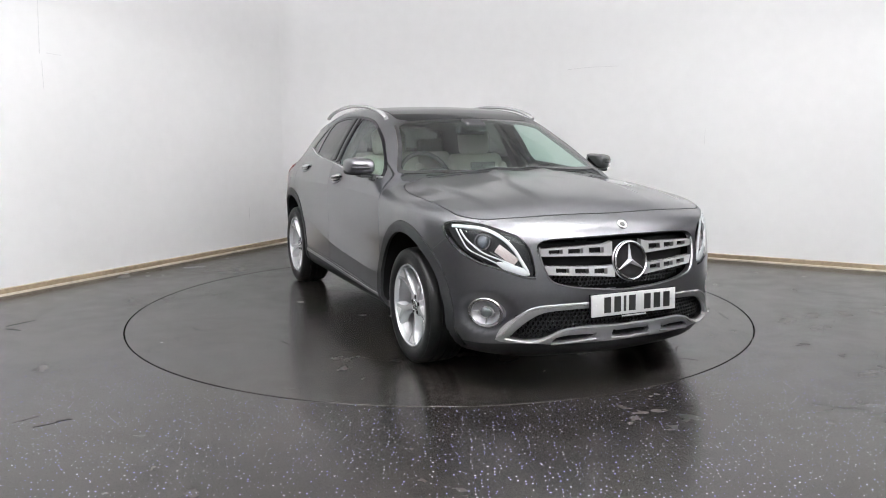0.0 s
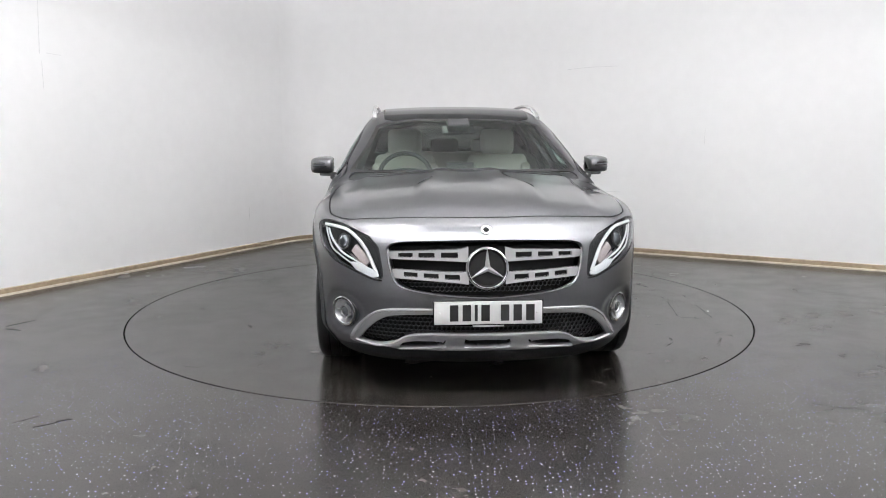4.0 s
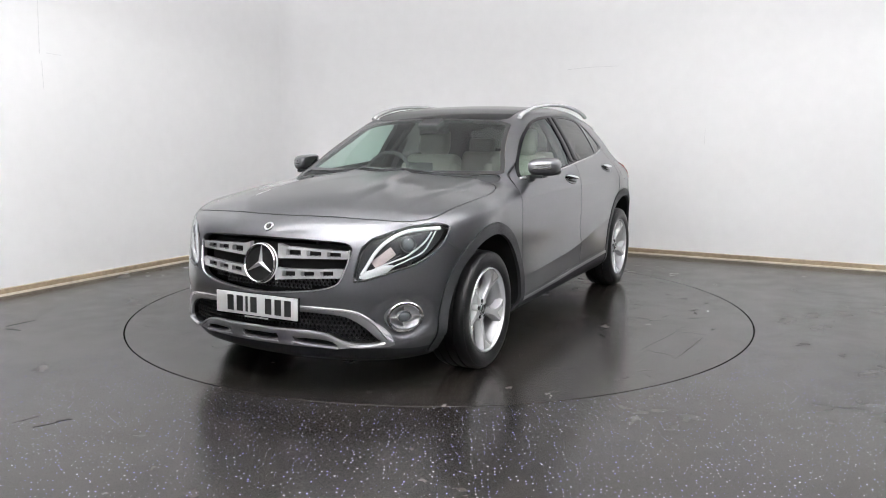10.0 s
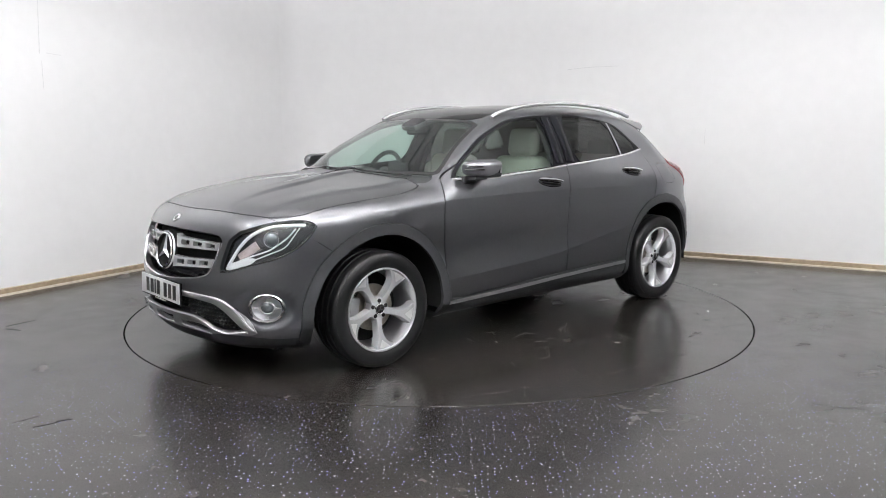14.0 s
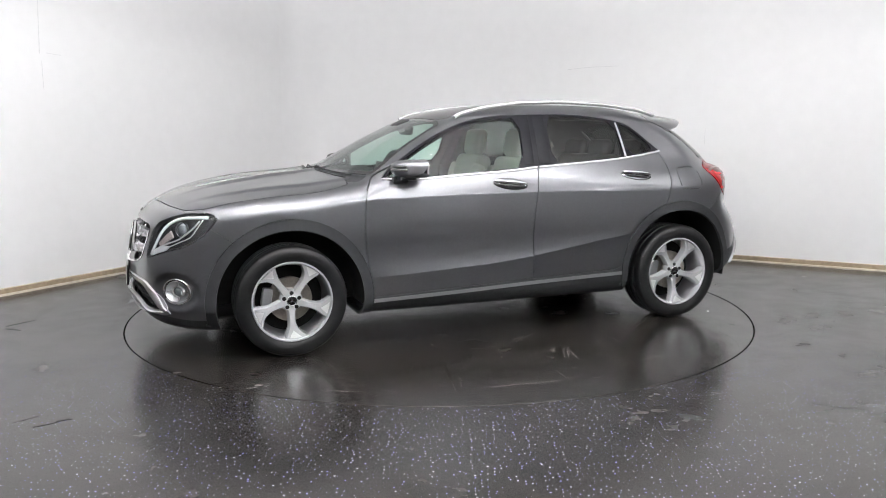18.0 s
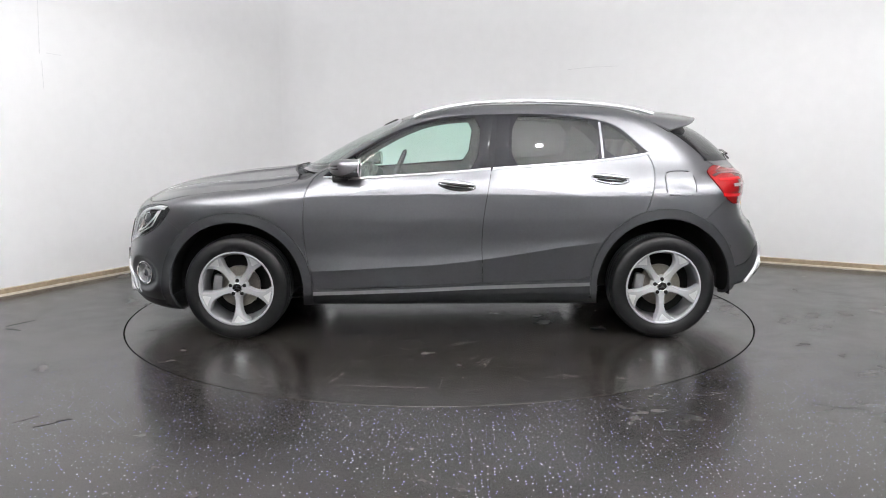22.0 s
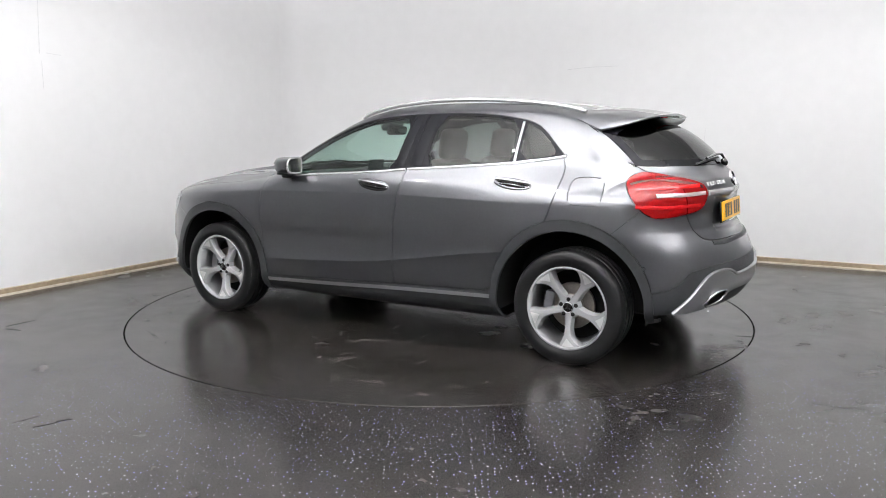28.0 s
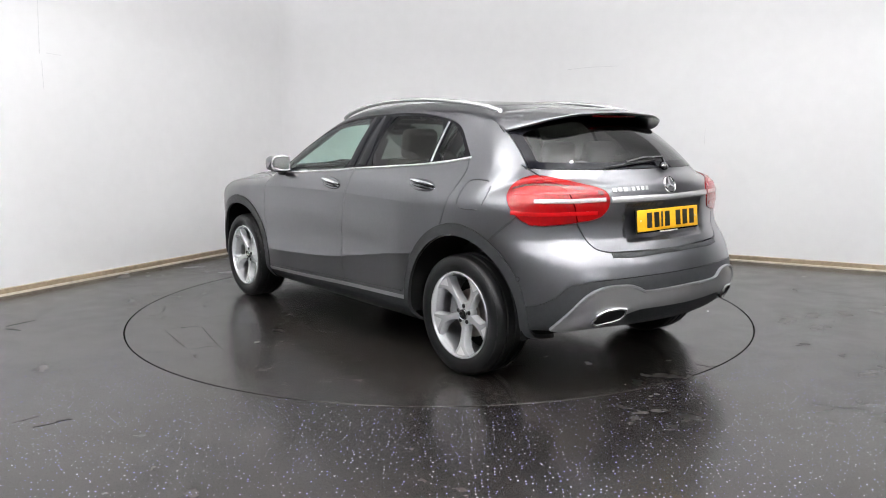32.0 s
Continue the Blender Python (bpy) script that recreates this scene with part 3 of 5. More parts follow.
doors = []
for outline in (FRONT_DOOR, REAR_DOOR):
    doors.append(both("door", half.take(xz(shape(outline, 1)), lambda x, y, z: (y > .5) & (z < 1.25), .005), PAINT, "grey painted door with pressed creases", lip=.02))
both("fuel_flap", half.take(xz(shape([(-1.345, .925), (-1.345, 1.035), (-1.375, 1.058), (-1.50, 1.058), (-1.535, 1.035), (-1.535, .925), (-1.505, .908), (-1.375, .908)], 2)), lambda x, y, z: (y > .5) & (x < -1.2), .004), PAINT, "rounded fuel filler flap")

# lamps
turn_f = lambda s: (lambda x, y, z: s(.6 * np.arctan2(y - .35, x - 1.45), z))
turn_r = lambda s: (lambda x, y, z: s(.6 * np.arctan2(y - .35, -1.45 - x), z))
around = lambda sign, pts: [(.6 * math.atan2(y - .35, sign * (x - sign * 1.45)), z) for x, y, z in pts]
HEAD = around(1, [(2.05, .525, .782), (1.93, .66, .842), (1.83, .766, .861), (1.78, .815, .855), (1.745, .843, .832), (1.79, .838, .775), (1.86, .812, .715), (1.95, .755, .665), (2.03, .69, .640), (2.078, .622, .618), (2.112, .56, .596), (2.135, .505, .590), (2.11, .508, .66)])
front_end = lambda x, y, z: (x > 1.5) & (y > .3) & (z > .4)
headlight = half.take(turn_f(shape(HEAD, 1)), front_end, .005)
TAIL_LAMP = around(-1, [(-1.735, .721, 1.090), (-1.66, .78, 1.062), (-1.648, .806, 1.008), (-1.70, .831, .929), (-1.75, .812, .872), (-1.808, .767, .843), (-1.894, .637, .850), (-1.963, .467, .872), (-1.985, .425, .915), (-1.990, .410, .98), (-1.977, .435, 1.022), (-1.94, .531, 1.047), (-1.876, .625, 1.070), (-1.80, .68, 1.085)])
rear_end = lambda x, y, z: (x < -1.45) & (z > .55) & (z < 1.2)
tail_lamp = half.take(turn_r(shape(TAIL_LAMP, 1)), lambda x, y, z: rear_end(x, y, z) & (y > .25), .004)

# front openings
GRILLE = [(-.3, .790), (.16, .788), (.388, .780), (.457, .772), (.487, .750), (.489, .72), (.477, .680), (.457, .613), (.432, .576), (.362, .551), (.255, .535), (.121, .524), (-.3, .518)]
nose_on = lambda x, y, z: (x > 1.6) & (z < .84)
grille_skin = half.take(yz(shape(GRILLE, 1)), lambda x, y, z: nose_on(x, y, z) & (z > .48), 0)
INTAKE = [(-.4, .437), (.261, .437), (.45, .426), (.503, .412), (.567, .367), (.622, .296), (.60, .285), (.542, .276), (.447, .291), (.392, .322), (.33, .338), (-.4, .342)]
intake_skin = half.take(yz(shape(INTAKE, 1)), lambda x, y, z: nose_on(x, y, z) & (z < .47), 0)
FRAME = [(-.4, .457), (.30, .456), (.441, .449), (.50, .444), (.55, .425), (.62, .375), (.68, .285), (.66, .265), (.60, .262), (.475, .262), (.43, .252), (-.4, .262)]
frame_sheet = half.take(yz(shape(FRAME, 1)), lambda x, y, z: nose_on(x, y, z) & (z < .48), 0)
rim_sheet = Sheet(*frame_sheet)
slots = []
for outline in ([(.440, .268), (.390, .300), (.212, .304), (.199, .280), (.41, .262)], [(-.3, .313), (.105, .313), (.115, .300), (.108, .276), (-.3, .274)]):
    slots.append(rim_sheet.take(yz(shape(outline, 1)), nose_on, 0))
fog_hole = half.take(lambda x, y, z: np.hypot((.6 * np.arctan2(y - .35, x - 1.45) - .354) / 1.4, (z - .405) / 1.08) - .066, lambda x, y, z: (x > 1.6) & (y > .4) & (z < .6), .003)

# front and rear lower edges
both("lower_lip", half.take(lambda x, y, z: z - (.235 + .02 * step(x, 1.9, 2.1)), lambda x, y, z: (x > 1.1), 0), PLASTIC, "black plastic lower lip")
DARK_EDGE = curve((-.2, .592), (.26, .588), (.55, .581), (.683, .565), (.745, .503), (.793, .464), (.85, .448), (1.0, .445))
half.take(lambda x, y, z: z - .332, lambda x, y, z: (x < -1.66), 0)
rear_low = half.take(lambda x, y, z: z - DARK_EDGE(y), lambda x, y, z: (x < -1.2), .003)

# bonnet, screens, roof glass
HOOD_EDGE = [(2.057, -.4), (2.057, .0), (2.05, .15), (2.0, .45), (1.945, .624), (1.90, .70), (1.815, .765), (1.751, .786), (1.492, .805), (1.20, .803), (1.10, .790), (1.01, .765), (.965, .72), (.98, .55), (1.055, .25), (1.08, 0), (1.08, -.4)]
xy = lambda s: (lambda x, y, z: s(x, y))
bonnet = half.take(xy(shape(HOOD_EDGE, 1)), lambda x, y, z: (x > .8) & (z > .8), .006)
WINDSCREEN = [(1.045, -.4), (1.045, .0), (1.025, .238), (.935, .520), (.842, .728), (.800, .730), (.615, .645), (.426, .588), (.300, .562), (.33, .25), (.345, 0), (.345, -.4)]
screen = half.take(xy(shape(WINDSCREEN, 1)), lambda x, y, z: (x > .1) & (x < 1.2) & (z > 1.0), .002)
cowl = half.take(xy(shape([(1.09, -.4), (1.09, 0), (1.06, .26), (.985, .56), (.955, .735), (.83, .735), (.9, .50), (1.0, .238), (1.02, 0), (1.02, -.4)], 1)), lambda x, y, z: (x > .7) & (x < 1.2) & (z > .98), 0)
ROOF_GLASS = [(.338, -.4), (.338, .0), (.322, .25), (.295, .515), (.10, .520), (-1.10, .505), (-1.16, .45), (-1.18, 0), (-1.18, -.4)]
roof_glass = half.take(xy(shape(ROOF_GLASS, 1)), lambda x, y, z: (x > -1.4) & (x < .6) & (z > 1.2), .005)
REAR_GLASS = [(-.4, 1.412), (.0, 1.412), (.25, 1.398), (.47, 1.362), (.575, 1.326), (.60, 1.302), (.648, 1.150), (.660, 1.120), (.60, 1.115), (.3, 1.113), (-.4, 1.113)]
back = lambda x, y, z: (x < -1.25)
rear_glass = half.take(yz(shape(REAR_GLASS, 0)), lambda x, y, z: back(x, y, z) & (z > 1.0) & (z < 1.42) & (abs(body(x, y, z)) < .01) & ~((y > .6) & (x > -1.36)), .003)
TAILGATE = [(-.4, .704), (.382, .707), (.48, .712), (.525, .735), (.555, .80), (.582, .859), (.60, .95), (.63, 1.06), (.70, 1.20), (.3, 1.25), (-.4, 1.25)]
tailgate = half.take(yz(shape(TAILGATE, 1)), lambda x, y, z: back(x, y, z) & (x < -1.6) & (z < 1.2), .006)

# bumpers
bumper = half.take(lambda x, y, z: np.maximum((1.70 + (z - .71) * 1.45) - x, -9.0), lambda x, y, z: (x > 1.3) & (z > .17), .004)
rear_bumper = half.take(lambda x, y, z: x + 1.668 + (z - .824) * 1.15, lambda x, y, z: (x < -1.3) & (z < .93) & (z > .17), .004)
fender = half.take(lambda x, y, z: .80 - x, lambda x, y, z: (y > .4) & (x > .70) & (z < 1.06) & (z > .17), 0)
under = half.split(lambda x, y, z: z < .262)
shell = half.split(lambda x, y, z: z > -9)

panel("body_shell", shell, PAINT, car, mirror=True)
both("front_fender", fender, PAINT)
panel("bonnet", bonnet, PAINT, car, "grey painted bonnet with two pressed ridges", mirror=True, lip=.02)
panel("front_bumper", bumper, PAINT, car, mirror=True, lip=.03)
panel("rear_bumper", rear_bumper, PAINT, car, mirror=True, lip=.02)
low = Sheet(*rear_low)
DIFFUSER = [(-.4, .510), (.065, .509), (.25, .506), (.304, .510), (.36, .535), (.404, .543), (.526, .541), (.612, .510), (.682, .436), (.745, .335), (.67, .336), (.512, .345), (.43, .40), (.36, .425), (.264, .43), (-.4, .42)]
diffuser = low.take(yz(shape(DIFFUSER, 1)), lambda x, y, z: x < -1.7, 0)
panel("diffuser", diffuser, SILVER, car, "satin silver rear diffuser", mirror=True, off=.012)
panel("rear_bumper_cladding", low.split(lambda x, y, z: z > -9), PLASTIC, car, "black plastic lower rear bumper", mirror=True, off=.002)
panel("tailgate", tailgate, PAINT, car, mirror=True, lip=.02)
panel("underbody", under, PLASTIC, car, mirror=True, lip=0)
pane_sheet = Sheet(*screen)
screen = pane_sheet.take(lambda x, y, z: shape(WINDSCREEN, 1)(x, y) + .028, lambda x, y, z: z > 0, 0)
panel("windscreen_border", pane_sheet.split(lambda x, y, z: z > 0), GLOSS_BLACK, car, "black windscreen border", mirror=True, lip=.004)
panel("windscreen", screen, SCREEN, car, "clear laminated windscreen", mirror=True, lip=.004).visible_shadow = False
panel("cowl", cowl, PLASTIC, car, "black plastic cowl", mirror=True, off=-.012)
panel("glass_roof", roof_glass, ROOF_BLACK, car, "black glass roof panel", mirror=True)
back_sheet = Sheet(*rear_glass)
rear_glass = back_sheet.take(lambda x, y, z: shape(REAR_GLASS, 0)(y, z) + .035, lambda x, y, z: z > 0, 0)
panel("rear_window_border", back_sheet.split(lambda x, y, z: z > 0), BORDER, car, "black rear window border", mirror=True, lip=.004)
panel("rear_window", rear_glass, REAR_TINT, car, "dark privacy rear window", mirror=True, lip=.004).visible_shadow = False
panel("bumper_frame", rim_sheet.split(lambda x, y, z: z > -9), SILVER, car, "satin silver lower grille surround", mirror=True, off=.006)
panel("lower_grille", intake_skin, DARK, car, "black lower grille opening", mirror=True, off=-.05)
panel("grille_backing", grille_skin, DARK, car, mirror=True, off=-.07)
both("slot", slots[0], DARK, off=-.02, lip=0)
panel("slot", slots[1], DARK, car, mirror=True, off=-.02, lip=0)


# ---- fittings that lie on the skin ----
def settle(pts, off=0.0):
    """The nearest places on the skin, lifted by off, and the directions out of it."""
    p = np.array(pts, float).reshape(-1, 3)
    for _ in range(10):
        e, g = 6e-4, np.empty_like(p)
        for k in range(3):
            d = np.zeros(3)
            d[k] = e
            g[:, k] = (body(*(p + d).T) - body(*(p - d).T)) / (2 * e)
        p = p - g * (body(*p.T) / np.maximum((g * g).sum(1), .2))[:, None]
    n = slope(p)
    return p + n * off, n


def line3(pts, per=8):
    """A smooth line through the points."""
    p = np.array(pts, float)
    out = []
    for i in range(len(p) - 1):
        a, b, c, d = p[max(i - 1, 0)], p[i], p[i + 1], p[min(i + 2, len(p) - 1)]
        for k in range(per):
            u = k / per
            out.append(.5 * (2 * b + (c - a) * u + (2 * a - 5 * b + 4 * c - d) * u * u + (3 * b - a - 3 * c + d) * u ** 3))
    return np.array(out + [p[-1]])


def ribbon(name, pts, width, thick, mat, parent, label="", off=0.0, side=1, per=8, mirror=False, taper=False):
    """A moulding of this width and thickness laid along a line on the skin."""
    p, n = settle(line3(pts, per), off)
    if mirror:
        p, n = np.concatenate([p, (p * (1, -1, 1))[::-1][1:]]), np.concatenate([n, (n * (1, -1, 1))[::-1][1:]])
    p, n = p * (1, side, 1), n * (1, side, 1)
    bm, rows = bmesh.new(), []
    cs = [(-.5, -.4), (-.5, .5), (-.32, 1), (.32, 1), (.5, .5), (.5, -.4)]
    for i in range(len(p)):
        d = Vector(p[min(i + 1, len(p) - 1)] - p[max(i - 1, 0)]).normalized()
        up = Vector(n[i])
        across = d.cross(up).normalized()
        w = width * (min(1, .25 + 3 * min(i, len(p) - 1 - i) / len(p)) if taper else 1)
        rows.append([bm.verts.new(Vector(p[i]) + across * u * w + up * v * thick) for u, v in cs])
    for a, b in zip(rows, rows[1:]):
        for k in range(6):
            bm.faces.new((a[k], a[(k + 1) % 6], b[(k + 1) % 6], b[k]))
    bm.faces.new(rows[0]), bm.faces.new(rows[-1][::-1])
    bmesh.ops.recalc_face_normals(bm, faces=bm.faces)
    return part(name, bm, mat, parent, label, smooth=50)


def mount(place, off=0.0, side=1):
    """A pose on the skin: z out of it, x as level as can be."""
    p, n = settle([place], off)
    p, n = Vector(p[0] * (1, side, 1)), Vector(n[0] * (1, side, 1))
    x = Vector((0, 0, 1)).cross(n).normalized()
    y = n.cross(x)
    return Matrix.Translation(p) @ Matrix((x, y, n)).transposed().to_4x4()


def dish(profile, m, n=40):
    """The profile (radius, height) turned about the pose's z axis."""
    return lathe(profile, n, m @ pose(0, 0, 0, 90))


# ---- wheels ----
def wheel():
    w = new("wheel")
    w.parent = car
    r = .2385
    tyre = [(r - .006, -.105), (r + .010, -.112), (.262, -.119), (.285, -.121), (.308, -.115), (.321, -.104), (.328, -.085), (.3295, -.060), (.322, -.057), (.322, -.049), (.330, -.046), (.330, -.008), (.322, -.005), (.322, .005), (.330, .008), (.330, .046), (.322, .049), (.322, .057), (.3295, .060), (.328, .085), (.321, .104), (.308, .115), (.285, .121), (.262, .119), (r + .010, .112), (r - .006, .105)]
    bm = lathe(tyre, 96, closed=True)
    tyre_part = part("tyre", bm, TYRE, w, "black rubber road tyre")
    part("tread_ring", lathe([(.316, .1085), (.3165, .1095), (.313, .1115), (.312, .1112)], 80), TYRE, tyre_part)
    rim = part("rim", lathe([(r, .106), (r - .003, .112), (r - .010, .112), (r - .014, .104), (r - .017, .086), (r - .008, .080), (r, .106)], 96), ALLOY, w, "silver alloy wheel rim")
    # same silver as the rim, its inner shade painted by the darker alloy
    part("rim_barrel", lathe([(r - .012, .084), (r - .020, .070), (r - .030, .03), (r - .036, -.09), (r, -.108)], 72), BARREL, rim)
    place = lambda th: (lambda u, v, d: Vector((-(u * math.cos(th) - v * math.sin(th)), d, u * math.sin(th) + v * math.cos(th))))
    face = lambda rr: .066 + .034 * (rr / .22) ** 1.6
    for k in range(5):
        put = place(radians(-90 + 72 * k))
        bend = lambda rr, v, d: put(rr * math.cos(v / rr), rr * math.sin(v / rr), d)
        bm, rows = bmesh.new(), []
        for rr, lo, hi in ((.030, -.027, .027), (.055, -.024, .024), (.08, -.0195, .0195), (.105, -.0175, .0175), (.13, -.018, .019), (.15, -.020, .023), (.17, -.025, .031), (.187, -.031, .043), (.203, -.037, .060), (.216, -.041, .076), (.226, -.044, .092), (.233, -.046, .106)):
            d = face(rr)
            rows.append([bm.verts.new(bend(rr, s, e)) for s, e in ((lo - .006, d - .045), (lo - .001, d - .009), (lo + .004, d - .001), ((lo + hi) / 2, d + .0015), (hi - .004, d - .001), (hi + .001, d - .009), (hi + .006, d - .045))])
        for a, b in zip(rows, rows[1:]):
            for i in range(6):
                bm.faces.new((a[i], a[i + 1], b[i + 1], b[i]))
        bm.faces.new(rows[0]), bm.faces.new(rows[-1][::-1])
        bmesh.ops.recalc_face_normals(bm, faces=bm.faces)
        spoke = part("spoke", bm, ALLOY, rim, smooth=28)
        bm, rows = bmesh.new(), []
        for rr, lo, hi in ((.176, .000, .004), (.19, -.008, .018), (.205, -.016, .034), (.219, -.022, .050)):
            rows.append([bm.verts.new(bend(rr, s, face(rr) + e)) for s, e in ((lo, .0024), (lo + (hi - lo) * .3, .0030), (lo + (hi - lo) * .7, .0030), (hi, .0024))])
        for a, b in zip(rows, rows[1:]):
            for i in range(3):
                bm.faces.new((a[i], a[i + 1], b[i + 1], b[i]))
        bmesh.ops.recalc_face_normals(bm, faces=bm.faces)
        # slightly raised patch; the hollow's shade lies in its darker colour
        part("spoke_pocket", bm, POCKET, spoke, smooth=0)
        bolt = place(radians(-54 + 72 * k))
        c = bolt(.046, 0, .0735)
        part("bolt_recess", dish([(0, .0), (.0105, .0), (.012, -.001), (.012, -.01), (0, -.01)], Matrix.Translation(c) @ pose(0, 0, 0, -90), 16), DARK, rim)
    part("hub", lathe([(0, .0705), (.046, .0705), (.060, .0690), (.066, .060), (.070, .02)], 48), ALLOY, rim)
    cap = part("hub_cap", lathe([(0, .078), (.026, .078), (.029, .076), (.031, .071), (.031, .066)], 40), GLOSS_BLACK, w, "black centre cap with a silver emblem")
    part("cap_ring", lathe([(.0265, .0785), (.0285, .080), (.031, .0785), (.032, .074)], 40), CHROME, cap)
    bm = bmesh.new()
    for k in range(3):
        put = place(radians(90 + 120 * k))
        prism([(0, -.0045), (.0255, -.0007), (.0255, .0007), (0, .0045)], .078, .080, put, bm=bm)
    part("emblem", bm, CHROME, cap, smooth=0)
    part("valve", ball(.003, .006, .003, pose(-.19, .085, -.06), 8), DARK, rim)
    brake = part("brake_disc", lathe([(.06, .012), (.132, .012), (.132, -.012), (.06, -.012), (.075, .030), (.06, .034), (0, .034)], 56), STEEL, w, "grey steel brake disc")
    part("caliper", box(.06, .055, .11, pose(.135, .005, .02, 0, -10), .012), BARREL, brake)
    part("wheel_back", lathe([(.0, -.06), (.21, -.06), (.212, -.05)], 40), DARK, w)
    return w


first = wheel()
poses = [pose(sx * WHEEL_X, sy * .762, WHEEL_Z + .004, 0, 0, 0 if sy > 0 else 180) for sx in (1, -1) for sy in (1, -1)]
first.matrix_basis = poses[0]
for m in poses[1:]:
    copy_thing(first, m)
for sx in (1, -1):
    for sy in (1, -1):
        bm, rows = bmesh.new(), []
        for k in range(33):
            a = radians(-7 + 194 * k / 32)
            edge = settle([(sx * WHEEL_X + .436 * math.cos(a), .9, WHEEL_Z + .436 * math.sin(a))])[0][0][1] - .012
            rows.append([bm.verts.new((sx * WHEEL_X + .436 * math.cos(a), sy * y, WHEEL_Z + .436 * math.sin(a))) for y in (.57, .7, edge)] + [bm.verts.new((sx * WHEEL_X + .05 * math.cos(a), sy * .57, WHEEL_Z + .05 * math.sin(a)))])
        for a, b in zip(rows, rows[1:]):
            for i, j in ((0, 1), (1, 2), (3, 0)):
                bm.faces.new((a[i], a[j], b[j], b[i]))
        part("wheel_arch_liner", bm, DARK, car)

# ---- front ----
def nose_x(y, z, lo=1.4, hi=2.5):
    for _ in range(24):
        mid = (lo + hi) / 2
        lo, hi = (lo, mid) if float(body(mid, y, z)) > 0 else (mid, hi)
    return lo


def slat(top, bottom, holes, side):
    """A grille bar with openings, between two edge curves over the distance from the middle."""
    ys = sorted({.09, .10, .12, .478, *(c for h in holes for c in h), *np.linspace(.13, .47, 12).round(3)})
    bm, cells = bmesh.new(), []
    f = [(0, .27, .77, 1)] * len(ys)
    for y, rows in zip(ys, f):
        end = 1 - .12 * step(y, .455, .478)
        z0, z1 = float(bottom(y)), float(top(y))
        mid, tall = (z0 + z1) / 2, (z1 - z0) * end
        at = nose_x(y, mid) - .012
        cells.append([[bm.verts.new((at + dx - .10 * (z - mid), side * y, z)) for z in (mid + (r - .5) * tall for r in rows)] for dx in (0, -.03)])
    for i in range(len(ys) - 1):
        open_cell = any(h[0] <= (ys[i] + ys[i + 1]) / 2 <= h[1] for h in holes)
        a, b = cells[i], cells[i + 1]
        for j in range(3):
            if not (open_cell and j == 1):
                bm.faces.new((a[0][j], b[0][j], b[0][j + 1], a[0][j + 1])), bm.faces.new((a[1][j + 1], b[1][j + 1], b[1][j], a[1][j]))
    front_verts = {v: w for c in cells for v, w in zip(c[0], c[1])}
    for e in [e for e in bm.edges if e.is_boundary and e.verts[0] in front_verts and e.verts[1] in front_verts]:
        p, q = e.verts
        bm.faces.new((p, q, front_verts[q], front_verts[p]))
    bmesh.ops.recalc_face_normals(bm, faces=bm.faces)
    return part("grille_bar", bm, SATIN, grille, "satin silver grille bar with slots", smooth=30)


grille = new("grille")
grille.parent = car
for s in sides:
    slat(curve((.08, .762), (.10, .753), (.14, .744), (.22, .741), (.48, .729)), curve((.08, .684), (.14, .686), (.22, .689), (.48, .693)), ((.14, .222), (.252, .330), (.358, .428)), s)
    slat(curve((.08, .640), (.14, .637), (.46, .647)), curve((.08, .576), (.12, .582), (.2, .589), (.46, .603)), ((.132, .205), (.234, .306), (.335, .402)), s)
ribbon("grille_lip", [(2.13, .484, .745), (2.13, .478, .69), (2.15, .456, .613), (2.17, .430, .574), (2.19, .362, .5495), (2.21, .255, .534), (2.23, .121, .523), (2.24, 0, .518)], .010, .006, CHROME, grille, "thin chrome grille edge", mirror=True)
SM = pose(2.205, 0, .657, 0, 80)
emblem = part("front_emblem", dish([(0, .0), (.082, .0), (.088, .006), (.0885, .011), (.094, .013), (.0995, .009), (.101, .0), (.098, -.02), (0, -.02)], SM, 64), DARK, grille, "round black and chrome emblem")
ringm = lambda r0, r1, h: [(r0, h - .004), (r0 + .002, h + .002), ((r0 + r1) / 2, h + .005), (r1 - .001, h + .001), (r1, h - .008), (r0, h - .008), (r0, h - .004)]
part("emblem_surround", dish([(.098, .002), (.101, .002), (.103, .000), (.104, -.006), (.098, -.012)], SM, 72), SATIN, emblem)
part("emblem_ring", dish(ringm(.0885, .100, .012), SM, 72), CHROME, emblem)
bm = bmesh.new()
for k in range(3):
    a = radians(180 + 120 * k)
    put = lambda u, v, d: SM @ Vector((u * math.cos(a) - v * math.sin(a), u * math.sin(a) + v * math.cos(a), d))
    base, tip = [bm.verts.new(put(0, s * .014, .003)) for s in (-1, 1)], [bm.verts.new(put(.088, s * .0022, .004)) for s in (-1, 1)]
    crest, end = bm.verts.new(put(0, 0, .018)), bm.verts.new(put(.088, 0, .008))
    bm.faces.new((base[0], tip[0], end, crest)), bm.faces.new((crest, end, tip[1], base[1])), bm.faces.new((tip[0], tip[1], end))
bmesh.ops.recalc_face_normals(bm, faces=bm.faces)
part("emblem_arms", bm, SATIN, emblem, smooth=0)
BM = mount((2.147, 0, .848), .0)
badge = part("bonnet_badge", dish([(0, .003), (.014, .004), (.016, .005), (.022, .006), (.026, .005), (.028, 0)], BM, 36), CHROME, car, "small round chrome badge")
part("badge_field", dish([(0, .0065), (.0135, .0065), (.0145, .004)], BM, 28), GLOSS_BLACK, badge)


